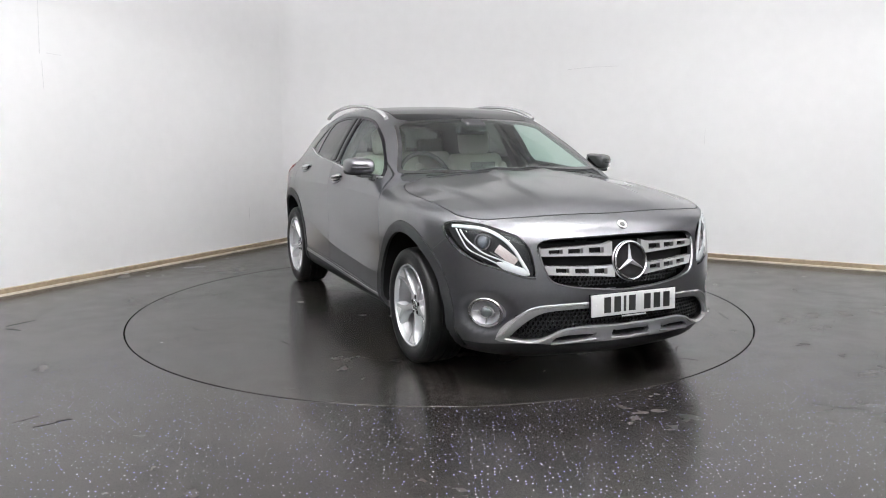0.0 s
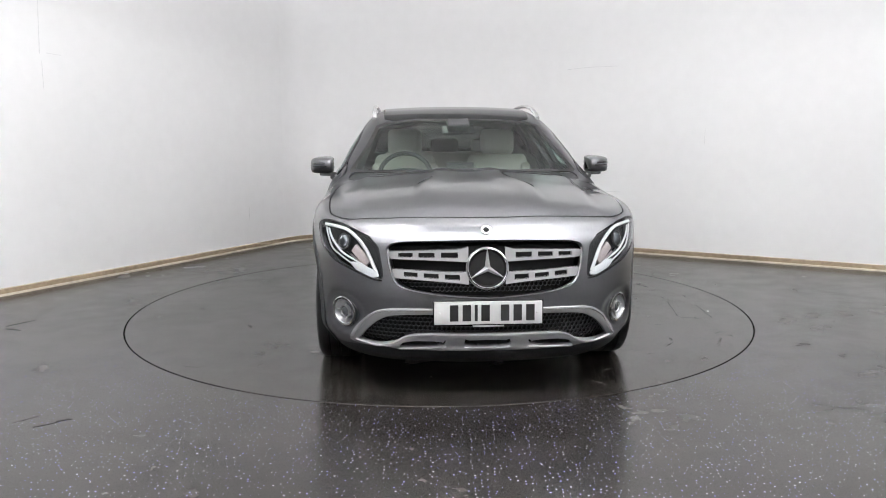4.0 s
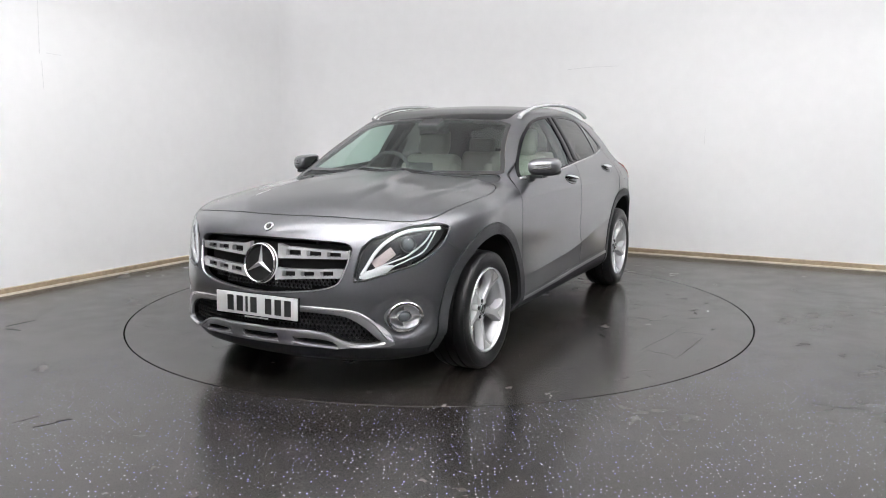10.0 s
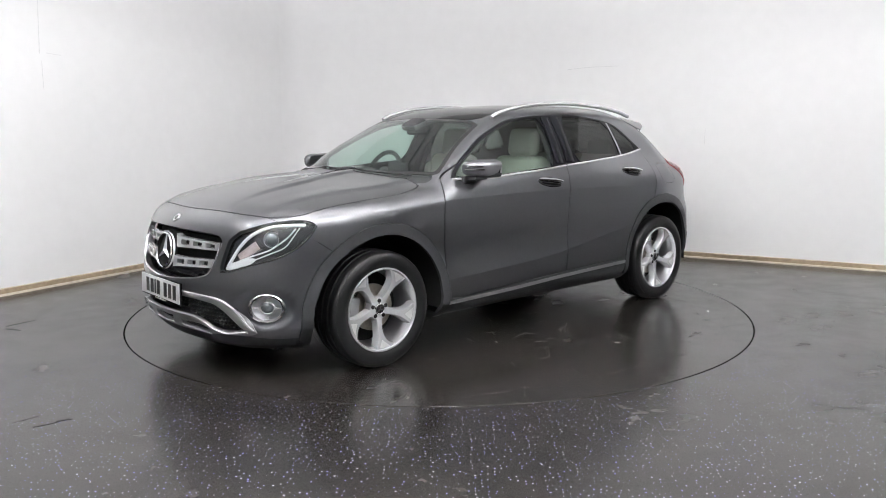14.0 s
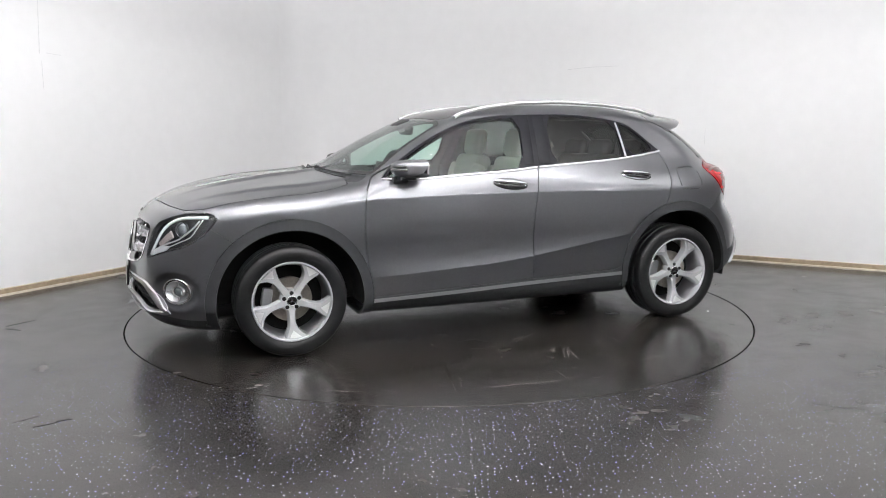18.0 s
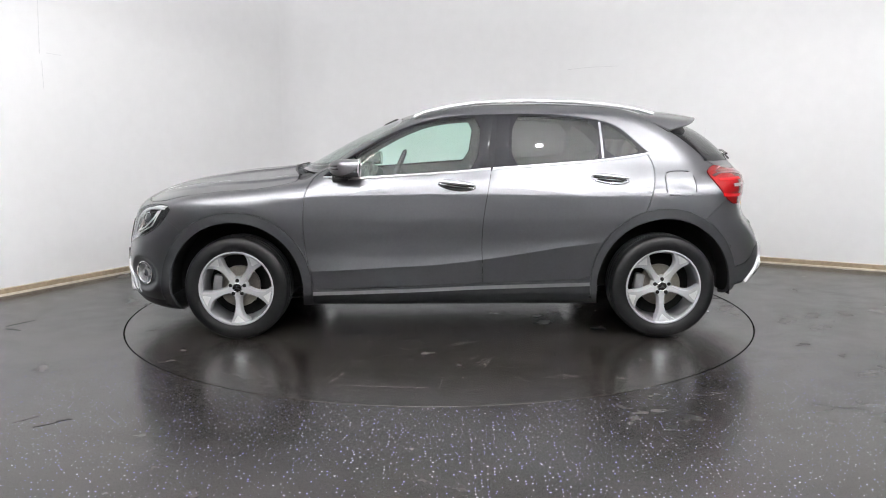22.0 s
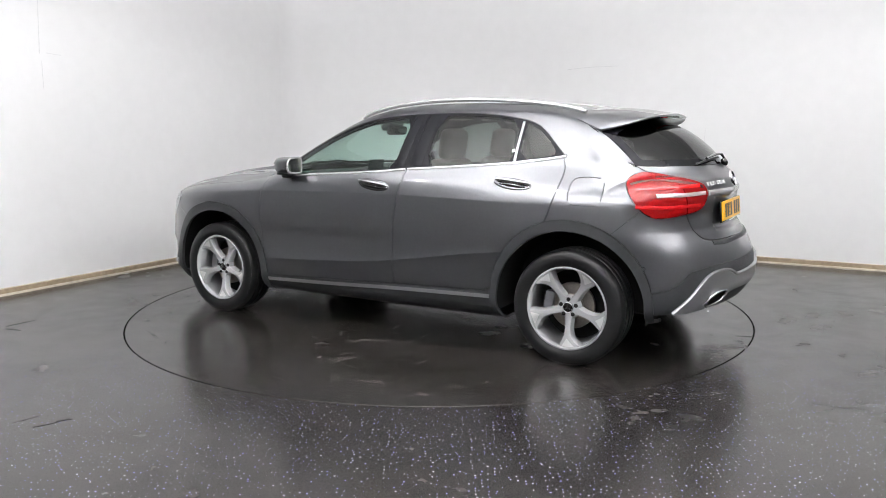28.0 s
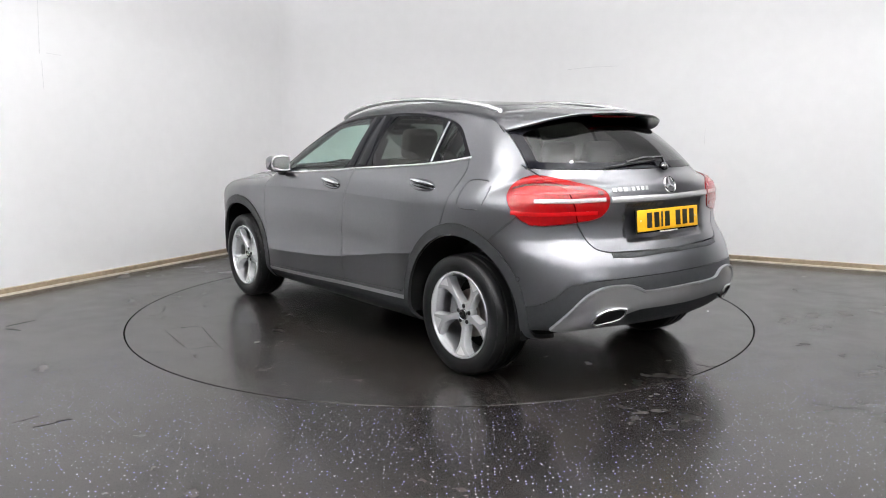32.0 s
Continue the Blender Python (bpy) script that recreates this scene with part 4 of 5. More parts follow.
def number_plate(name, m, ground_mat, label):
    """A plate in its own plane, x across and y up, with bars in place of the characters."""
    p = part(name, box(.520, .111, .006, m, .002), ground_mat, car, label, smooth=30)
    part("plate_holder", box(.532, .124, .012, m @ pose(0, -.003, -.008), .003), GLOSS_BLACK, p)
    x = -.190
    for w in (.050, .050, .018, .050, 0, .050, .050, .050):
        if w:
            part("character_bar", box(w * .82, .079, .0016, m @ pose(x + w / 2, 0, .0034)), INK, p, smooth=0)
            x += w + .011
        else:
            x += .033
    part("dealer_line", box(.15, .007, .0014, m @ pose(0, -.064, .0005)), WHITE, p, smooth=0)
    for k in (-1, 1):
        part("screw_cap", dish([(0, .0045), (.005, .004), (.006, .003)], m @ pose(k * .235, 0, 0), 12), WHITE, p)
    return p


PM = Matrix.Translation((2.252, 0, .449)) @ Matrix(((0, 0, 1), (1, 0, 0), (0, 1, 0))).to_4x4() @ pose(0, 0, 0, -2)
number_plate("front_number_plate", PM, WHITE, "white number plate with dark bars")
PM = Matrix.Translation((-2.040, 0, .852)) @ Matrix(((0, 0, -1), (-1, 0, 0), (0, 1, 0))).to_4x4() @ pose(0, 0, 0, -5)
number_plate("rear_number_plate", PM, YELLOW, "yellow number plate with dark bars")



def honeycomb(name, outline, low, high, off, parent, label):
    """Hexagonal mesh in an opening of the nose."""
    inside, size, pts = shape(outline, 1), .0125, []
    for j in range(int((high - low) / (size * 1.5)) + 1):
        for i in range(-34, 35):
            y, z = (i + .5 * (j % 2)) * size * 1.78, low + j * size * 1.5
            if float(inside(np.array([abs(y)]), np.array([z]))[0]) < -.006:
                pts += [(2.15 - .3 * y * y, y + k * size * math.sin(a), z + k * size * math.cos(a)) for k in (1.02, .80) for a in (math.pi / 3 * q for q in range(6))]
    p = settle(pts, off)[0]
    bm = bmesh.new()
    for c in range(0, len(p), 12):
        o = [bm.verts.new(q) for q in p[c:c + 12]]
        d = [bm.verts.new(Vector(q) - Vector((.012, 0, 0))) for q in p[c + 6:c + 12]]
        for k in range(6):
            n = (k + 1) % 6
            bm.faces.new((o[k], o[n], o[6 + n], o[6 + k])), bm.faces.new((o[6 + k], o[6 + n], d[n], d[k]))
    return part(name, bm, PLASTIC, parent, label, smooth=0)


honeycomb("lower_mesh", INTAKE, .285, .44, -.030, car, "black honeycomb mesh of the lower grille")
honeycomb("grille_mesh", GRILLE, .525, .60, -.050, grille, "black honeycomb mesh")
ribbon("bumper_edge", [(2.05, .675, .285), (2.096, .617, .376), (2.128, .556, .425), (2.149, .50, .446), (2.17, .43, .452), (2.215, .262, .458), (2.24, 0, .459)], .014, .010, SATIN, car, "bright lower grille edge", off=.004, mirror=True)
ribbon("bumper_edge", [(2.06, .640, .282), (2.10, .58, .272), (2.12, .53, .270), (2.14, .46, .284), (2.17, .40, .316), (2.19, .34, .333), (2.215, .25, .338), (2.24, 0, .338)], .013, .012, SATIN, car, "bright lower grille edge", off=.004, mirror=True)
for s in sides:
    ribbon("slot_edge", [(2.15, .425, .256), (2.18, .32, .266), (2.21, .20, .274)], .008, .010, SATIN, car, off=.002, side=s)
ribbon("slot_edge", [(2.222, .112, .271), (2.226, .06, .270), (2.23, 0, .270)], .008, .010, SATIN, car, off=.002, mirror=True)
for s in sides:
    lamp = panel("headlight", headlight, LENS, car, "clear headlamp with black housing and white light strip", side=s, lip=.01)
    lamp.visible_shadow = False
    panel("lamp_housing", headlight, HOUSING, lamp, off=-.045, lip=0, side=s)
    ribbon("lamp_rim", [(1.75, .842, .832), (1.79, .836, .775), (1.86, .810, .713), (1.95, .755, .665), (2.03, .69, .640), (2.078, .622, .617), (2.112, .56, .596), (2.133, .508, .590)], .012, .004, GLOSS_BLACK, lamp, off=-.004, side=s)
    ribbon("light_strip", [(1.80, .815, .838), (1.86, .772, .838), (1.944, .690, .824), (2.012, .634, .785), (2.060, .592, .730), (2.092, .562, .668), (2.112, .54, .622)], .017, .006, LAMP_WHITE, lamp, "white light strip", off=-.016, side=s)
    ribbon("light_strip", [(2.118, .532, .610), (2.095, .575, .624), (2.06, .625, .643), (2.02, .67, .662)], .040, .006, LAMP_WHITE, lamp, "white light strip", off=-.016, side=s, taper=True)
    ribbon("light_strip", [(2.02, .67, .660), (1.961, .729, .692), (1.905, .775, .722), (1.868, .795, .77), (1.83, .808, .825)], .006, .005, LAMP_WHITE, lamp, "white light strip", off=-.014, side=s)
    ribbon("light_strip", [(1.845, .79, .818), (1.880, .775, .775), (1.925, .745, .735), (1.965, .712, .705), (2.03, .655, .678), (2.075, .605, .655)], .008, .006, LAMP_WHITE, lamp, "white light strip", off=-.017, side=s)
    m = mount((1.955, .722, .765), -.044, s)
    bowl = part("reflector_bowl", dish([(0, -.004), (.026, 0), (.040, .014), (.044, .022), (.047, .022), (.047, .012)], m, 32), HOUSING, lamp)
    part("projector_lens", ball(.034, .034, .022, m @ pose(0, 0, .012), 20), LENS_DARK, bowl)
    part("lens_bezel", dish([(.034, .012), (.037, .019), (.041, .019), (.042, .010)], m, 32), CHROME, bowl)
    ribbon("reflector_block", [(2.082, .592, .668), (2.05, .625, .698), (2.005, .662, .735)], .046, .010, CLEAR_STRIP, lamp, "ribbed bright reflector", off=-.034, side=s)
    ribbon("reflector_edge", [(2.062, .622, .662), (2.03, .652, .684), (1.985, .69, .715)], .006, .012, CHROME, lamp, off=-.026, side=s)
    fog = panel("fog_lamp", fog_hole, SATIN, car, "round fog lamp with a chrome bezel", side=s, off=-.03, lip=0)
    m = mount((1.99, .72, .405), .0, s) @ Matrix.Diagonal((1.42, 1.12, 1, 1))
    part("bezel", dish([(.058, -.012), (.066, -.004), (.068, .003), (.064, .006), (.056, .004), (.050, -.006), (.048, -.016)], m, 48), CHROME, fog)
    part("reflector", dish([(.054, .002), (.044, -.012), (.036, -.020), (.028, -.022)], m, 48), BARREL, fog)
    part("lens", ball(.024, .024, .014, m @ pose(0, 0, -.012), 24), LENS_DARK, fog)
    part("lens_ring", dish([(.024, -.012), (.025, .000), (.028, .000), (.029, -.016)], m, 40), SATIN, fog)
    for k in range(4):
        part("fin", box(.026, .005, .012, m @ pose(0, 0, 0, 0, 0, 90 * k) @ pose(.041, 0, -.010, 0, -12), .001), SATIN, fog, smooth=0)
    for place in ((2.10, .597, .394), (-1.766, .838, .583)):
        m = mount(place, .0, s)
        part("parking_sensor", dish([(0, .001), (.009, .001), (.0105, .0004), (.0115, -.001)], m, 20), PAINT, car)
        part("sensor_ring", dish([(.0105, .0006), (.0125, .0006), (.0130, -.001)], m, 20), DARK, car)

# ---- sides ----
for s, (fd, rd) in zip(sides, zip(*doors)):
    ribbon("belt_moulding", [(.78, .8, 1.004), (.587, .83, 1.012), (.339, .835, 1.031), (-.015, .832, 1.055), (-.255, .82, 1.075)], .014, .007, SATIN, fd, "chrome window strip", side=s)
    ribbon("belt_moulding", [(-.272, .82, 1.077), (-.546, .8, 1.092), (-.899, .77, 1.119), (-1.10, .74, 1.141), (-1.272, .70, 1.160)], .014, .007, SATIN, rd, "chrome window strip", side=s)
    for d, c in ((fd, (-.044, .87, .978)), (rd, (-1.0, .86, 1.024))):
        m = mount(c, 0, s) @ pose(0, 0, 0, 0, 0, -7 * s)
        h = part("handle", ball(.117, .013, .017, m @ pose(0, .008, .016), 32), CHROME, d, "chrome pull handle")
        part("handle_recess", ball(.120, .037, .007, m), CUP, h, "handle cup with dark reflections in its colour")
        # black bar that paints the shadow below the chrome pull
        part("handle_grip", ball(.085, .010, .010, m @ pose(.002, -.013, .010), 24), GLOSS_BLACK, h)
    for d, pts, w in ((fd, [(-.205, .80, 1.086), (-.222, .72, 1.24), (-.246, .62, 1.396)], .070), (rd, [(-.322, .80, 1.094), (-.336, .72, 1.24), (-.352, .62, 1.402)], .086)):
        ribbon("pillar_cover", pts, w, .005, BORDER, d, "gloss black pillar cover", side=s)
    ribbon("quarter_divider", [(-.970, .76, 1.142), (-.969, .70, 1.25), (-.966, .62, 1.366)], .014, .003, BARREL, rd, "grey upright between the rear panes", side=s)
    # door mirror
    mirror = new("door_mirror")
    mirror.parent = car
    bm, rows, low_bm, low_rows = bmesh.new(), [], bmesh.new(), []
    for y, xf, z0, z1 in ((.852, .735, 1.052, 1.132), (.862, .745, 1.042, 1.139), (.89, .740, 1.036, 1.143), (.92, .727, 1.034, 1.143), (.95, .707, 1.034, 1.141), (.975, .682, 1.036, 1.137), (.992, .657, 1.041, 1.129), (1.000, .630, 1.050, 1.118), (1.003, .600, 1.062, 1.104)):
        mid, tall = (z0 + z1) / 2, (z1 - z0) / 2
        arc = [(.560 + (xf - .560) * abs(math.cos(a)) ** .45, mid + tall * math.copysign(abs(math.sin(a)) ** .62, math.sin(a))) for a in np.linspace(math.pi / 2, -math.pi / 2, 17)]
        rows.append([bm.verts.new((x, s * y, z)) for x, z in [(.552, mid + tall)] + arc[:13] + [(arc[13][0] - .004, arc[13][1])]])
        low_rows.append([low_bm.verts.new((x, s * y, z)) for x, z in [(arc[12][0] - .002, arc[12][1])] + arc[13:] + [(.552, mid - tall)]])
    for b, grid in ((bm, rows), (low_bm, low_rows)):
        for p, q in zip(grid, grid[1:]):
            for k in range(len(p) - 1):
                b.faces.new((p[k], p[k + 1], q[k + 1], q[k]))
        b.faces.new(grid[0]), b.faces.new(grid[-1][::-1])
        bmesh.ops.recalc_face_normals(b, faces=b.faces)
    shell_part = part("mirror_shell", bm, PAINT, mirror, "grey painted mirror shell", smooth=50)
    part("mirror_base", low_bm, PLASTIC, mirror, "black plastic underside of the mirror", smooth=50)
    face_line = smooth_line([(.856, 1.045), (.858, 1.130), (.88, 1.140), (.965, 1.136), (.990, 1.120), (.998, 1.085), (.990, 1.050), (.965, 1.040), (.88, 1.038)], 2)
    at = lambda u, v, d: Vector((d, s * u, v))
    part("mirror_rim", tube([at(u, v, .553) for u, v in face_line], .006, closed=True, n=8), SATIN, mirror, "thin bright mirror rim")
    part("mirror_back", prism([tuple(p) for p in face_line], .556, .562, at), DARK, mirror, smooth=0)
    c = face_line.mean(0)
    part("mirror_glass", prism([tuple(c + (p - c) * .90) for p in face_line], .550, .555, at), CHROME, mirror, smooth=0)
    part("mirror_foot", box(.10, .12, .020, pose(.655, s * .875, 1.030, s * 3), .006), PLASTIC, mirror, "black mirror foot")
    part("mirror_stalk", box(.10, .10, .045, pose(.68, s * .815, 1.015, s * 10), .012), PLASTIC, mirror)
    for z, y0, y1 in ((1.103, .90, .975), (1.085, .885, .98)):
        xs = curve((.862, .747), (.89, .742), (.92, .729), (.95, .709), (.975, .684), (.992, .659))
        part("indicator_slot", tube([(float(xs(y)) - .002, s * y, z) for y in np.linspace(y0, y1, 9)], .0045, n=6), GLOSS_BLACK, shell_part, smooth=0)
    # roof rail
    rail = line3([(.225, .585, 1.398), (.16, .585, 1.428), (-.019, .588, 1.467), (-.20, .588, 1.489), (-.384, .588, 1.498), (-.567, .586, 1.501), (-.75, .582, 1.495), (-.933, .575, 1.483), (-1.116, .566, 1.462), (-1.24, .558, 1.440), (-1.325, .552, 1.418)], 6)
    part("roof_rail", tube([Vector((x, s * y, z)) for x, y, z in rail], .0165, flat=.8), SATIN, car, "satin chrome roof rail")
    lamp = Sheet(*tail_lamp)
    inner = lamp.take(lambda x, y, z: y - (.578 + (z - .86) * .28), lambda x, y, z: (x < -1.6), .005)
    tail = panel("tail_lamp", lamp.split(lambda x, y, z: z > -9), RED, car, "red tail lamp with a clear strip", side=s, off=.004)
    panel("tail_lamp_inner", inner, RED, tail, side=s, off=.004)
    ribbon("clear_strip", [(-1.795, .756, .962), (-1.86, .685, .964), (-1.92, .59, .966), (-1.976, .437, .969)], .021, .003, CLEAR_STRIP, tail, "clear ribbed strip", side=s, off=.004)
    panel("lamp_back", tail_lamp, DARK, tail, side=s, off=-.01, lip=0)
    ribbon("lamp_edge", [(-1.665, .79, 1.045), (-1.735, .735, 1.068), (-1.80, .69, 1.066), (-1.88, .62, 1.050), (-1.945, .525, 1.026), (-1.975, .45, 1.004)], .020, .001, RED_DARK, tail, side=s, off=.004)
    for z0 in (1.015, .905):
        ribbon("light_guide", [(-1.70, .806, z0), (-1.80, .755, z0), (-1.90, .64, z0), (-1.965, .48, z0)], .020, .002, RED_BRIGHT, tail, "bright red light guide", side=s, off=.004)

# ---- rear ----
for s in sides:
    ribbon("spoiler_seam", [(-1.30, .565, 1.42), (-1.355, .595, 1.36), (-1.42, .61, 1.305)], .006, .001, DARK, car, side=s)
bm, rows = bmesh.new(), []
EDGE_X, EDGE_Z = curve((0, -1.705), (.3, -1.678), (.45, -1.630), (.54, -1.550), (.60, -1.440), (.62, -1.40)), curve((0, 1.408), (.3, 1.396), (.45, 1.374), (.54, 1.345), (.60, 1.318), (.62, 1.31))
for y in np.linspace(-.605, .605, 49):
    a = abs(y)
    (root, foot), _ = settle([(-1.285, y, 1.45 - .1 * a * a), (-1.38 - .12 * (1 - (a / .62) ** 2), y, 1.40 - .17 * a * a)], 0)
    root, foot, tip = Vector(root) + Vector((0, 0, .003)), Vector(foot), Vector((float(EDGE_X(a)), y, float(EDGE_Z(a))))
    top_mid = root.lerp(tip, .5) + Vector((0, 0, .012 * (1 - (a / .62) ** 4)))
    rows.append([bm.verts.new(p) for p in (root - Vector((0, 0, .02)), root, root.lerp(top_mid, .5) + Vector((0, 0, .003)), top_mid, top_mid.lerp(tip, .6) + Vector((0, 0, .002)), tip + Vector((.004, 0, .004)), tip, tip + Vector((.006, 0, -.010)), tip.lerp(foot, .5) - Vector((0, 0, .002)), foot - Vector((0, 0, .01)))])
for a, b in zip(rows, rows[1:]):
    for k in range(len(a) - 1):
        bm.faces.new((a[k], a[k + 1], b[k + 1], b[k]))
bm.faces.new(rows[0]), bm.faces.new(rows[-1][::-1])
bmesh.ops.recalc_face_normals(bm, faces=bm.faces)
spoiler = part("roof_spoiler", bm, PAINT, car, "grey roof spoiler", smooth=35)
part("brake_light", box(.012, .36, .012, pose(-1.655, 0, 1.388), .003), RED, spoiler, "slim red brake light")
ribbon("tailgate_strip", [(-1.985, .405, .966), (-2.02, .25, .967), (-2.045, 0, .967)], .030, .008, SATIN, car, "satin chrome tailgate strip", mirror=True)
EM = mount((-2.047, 0, 1.035), .0)
emblem = part("rear_emblem", dish(ringm(.038, .046, .006), EM, 48), CHROME, car, "round chrome emblem")
bm = bmesh.new()
for k in range(3):
    a = radians(90 + 120 * k)
    prism([(0, -.007), (.040, -.0015), (.040, .0015), (0, .007)], 0, .007, lambda u, v, d: EM @ Vector((u * math.cos(a) - v * math.sin(a), u * math.sin(a) + v * math.cos(a), d)), bm=bm)
part("emblem_arms", bm, SATIN, emblem, smooth=0)
for k, (y, w) in enumerate(((.385, .030), (.352, .028), (.318, .032), (.268, .026), (.238, .026), (.208, .026), (.178, .022))):
    m = mount((-2.0 - (.4 - y) * .15, y, 1.022), .002)
    part("badge_bar", box(w * .8, .022, .005, m, .001), SATIN, car, smooth=0)
ribbon("loading_edge", [(-2.03, .44, .692), (-2.08, .30, .694), (-2.105, .0, .696)], .028, .004, PLASTIC, car, "ribbed loading edge strip", mirror=True)
ribbon("diffuser_edge", [(-1.90, .735, .345), (-1.984, .682, .440), (-2.028, .612, .514), (-2.061, .526, .545), (-2.102, .404, .547), (-2.122, .345, .530), (-2.130, .300, .511), (-2.15, .2, .509), (-2.162, 0, .512)], .016, .012, SILVER, car, "bright edge of the rear diffuser", off=.008, mirror=True)
for s in sides:
    pts = [(.592, .352), (.572, .432), (.43, .444), (.425, .40), (.448, .372)]
    put = lambda u, v, d: Vector((nose_back(v) - d + .34 * u * u, s * u, v))
    nose_back = lambda v: float(TAIL(v))
    tip = part("exhaust_trim", tube([put(u, v, .022) for u, v in smooth_line(pts, 1)], .008, closed=True), CHROME, car, "chrome exhaust trim")
    part("exhaust_hole", prism([(u, v) for u, v in smooth_line(pts, 1)], .005, .018, put), DARK, tip, smooth=0)
bm = tube([settle([p], h)[0][0] for p, h in (((-1.985, -.02, 1.125), .030), ((-1.955, -.03, 1.165), .030), ((-1.952, .10, 1.170), .028), ((-1.947, .24, 1.160), .022))], .009, flat=.8)
wiper = part("rear_wiper", bm, GLOSS_BLACK, car, "black rear wiper arm")
part("wiper_blade", tube([settle([p], .012)[0][0] for p in ((-1.953, .02, 1.152), (-1.947, .2, 1.148), (-1.927, .37, 1.142))], .006), PLASTIC, wiper)
part("wiper_mount", ball(.026, .026, .018, mount((-1.985, -.02, 1.125), .018), 16), GLOSS_BLACK, wiper)
for pts in ([(.99, -.60, 1.06), (1.03, -.45, 1.068), (1.075, -.15, 1.07), (1.085, .05, 1.07)], [(1.075, .02, 1.07), (1.05, .30, 1.068), (.985, .56, 1.06), (.965, .62, 1.06)]):
    p = settle(line3(pts, 4), .002)[0]
    arm = part("wiper_arm", tube(p, .007, flat=.6), PLASTIC, car, "black windscreen wiper")
    part("wiper_blade", tube(settle(line3([(a - .035, b, c + .02) for a, b, c in pts], 4), .004)[0], .005), PLASTIC, arm)

# ---- turntable ----
disc = lathe([(.0, -.10), (RADIUS - .004, -.10), (RADIUS - .004, -.0012), (RADIUS - .0052, 0), (.0, 0)], 240, pose(0, 0, 0, 90))
bmesh.ops.remove_doubles(disc, verts=disc.verts, dist=1e-5)
bmesh.ops.recalc_face_normals(disc, faces=disc.faces)
turntable = tagged(new("turntable"), "round flush turntable with a worn dark surface", "turntable")
part("platform", disc, TABLE, turntable, "worn dark grey turntable deck", smooth=20)


# ---- cabin ----
lining = Sheet(*skin(26, 110, 90))
lining.split(lambda x, y, z: (z < .50) | ((np.hypot(abs(x) - WHEEL_X, z - WHEEL_Z) < .47) & (y > .3)) | (x > 1.12) | ((x < -1.6) & (z < 1.05)))
for pane in (FRONT_PANE, REAR_PANE, QUARTER_PANE):
    lining.take(lambda x, y, z: shape(pane, 1)(x, z) - .004, side_on, 0)
lining.take(xy(shape(WINDSCREEN, 1)), lambda x, y, z: (x > .1) & (x < 1.2) & (z > 1.0), 0)
lining.take(yz(shape(REAR_GLASS, 0)), lambda x, y, z: (x < -1.36) & (z > 1.0), 0)
panel("headliner", lining.split(lambda x, y, z: (z > 1.42)), HEADLINER, car, off=-.03, lip=0, mirror=True)
panel("cabin_lining", lining.split(lambda x, y, z: z > -9), TRIM, car, "dark cabin lining", off=-.03, lip=0, mirror=True)
part("cabin_floor", box(1.7, 1.5, .04, pose(0, 0, .42)), TRIM, car, smooth=0)

bm, rows = bmesh.new(), []
for y in np.linspace(-.74, .74, 25):
    hump = .035 * math.exp(-((y + .36) / .17) ** 2)
    rows.append([bm.verts.new((x, y, z + hump * k)) for x, z, k in ((.98, .94, 0), (.90, 1.01, .2), (.74, 1.035, .6), (.58, 1.03, 1), (.53, 1.00, 1), (.52, .90, .3), (.56, .74, 0), (.60, .50, 0))])
for a, b in zip(rows, rows[1:]):
    for k in range(7):
        bm.faces.new((a[k], a[k + 1], b[k + 1], b[k]))
bmesh.ops.recalc_face_normals(bm, faces=bm.faces)
part("dashboard", bm, TRIM, car, "dark dashboard", smooth=50)
part("display_screen", box(.012, .19, .11, pose(.56, 0, 1.045, 0, -8), .006), TRIM, car)
WM = pose(.40, -.37, .985, 0, 68)
wheel_ring = [WM @ Vector((.185 * math.cos(a), .185 * math.sin(a), 0)) for a in np.linspace(0, 2 * math.pi, 40, endpoint=False)]
steering = part("steering_wheel", tube(wheel_ring, .016, closed=True), TRIM, car, "dark steering wheel")
part("wheel_boss", ball(.075, .07, .03, WM, 20), TRIM, steering)
for a in (0, 90, -90):
    part("wheel_spoke", box(.13, .035, .015, WM @ pose(0, 0, 0, 0, 0, a) @ pose(.12, 0, 0), .005), SATIN, steering, smooth=0)
part("steering_column", tube([WM @ Vector((0, 0, 0)), WM @ Vector((0, 0, -.2))], .04), TRIM, steering)


def cushion(sx, sy, sz, m, bevel):
    return box(sx, sy, sz, m, bevel, 4)


def front_seat(y):
    seat = new("front_seat")
    seat.parent = car
    part("seat_base", cushion(.50, .50, .16, pose(.06, y, .53, 0, -6), .06), SEAT, seat, "beige leather cushion")
    back = part("backrest", cushion(.13, .47, .62, pose(-.24, y, .83, 0, -17), .055), SEAT, seat, "beige leather backrest")
    for k in (-1, 1):
        part("side_bolster", cushion(.11, .08, .50, pose(-.20, y + k * .215, .82, 0, -17), .035), SEAT, back)
        part("headrest_post", tube([(-.318, y + k * .06, 1.10), (-.335, y + k * .06, 1.19)], .007), CHROME, back)
    part("headrest", cushion(.10, .265, .205, pose(-.335, y, 1.225, 0, -10), .048), SEAT, back, "beige leather headrest")
    part("seat_back_panel", cushion(.03, .40, .50, pose(-.318, y, .80, 0, -17), .012), TRIM, back)


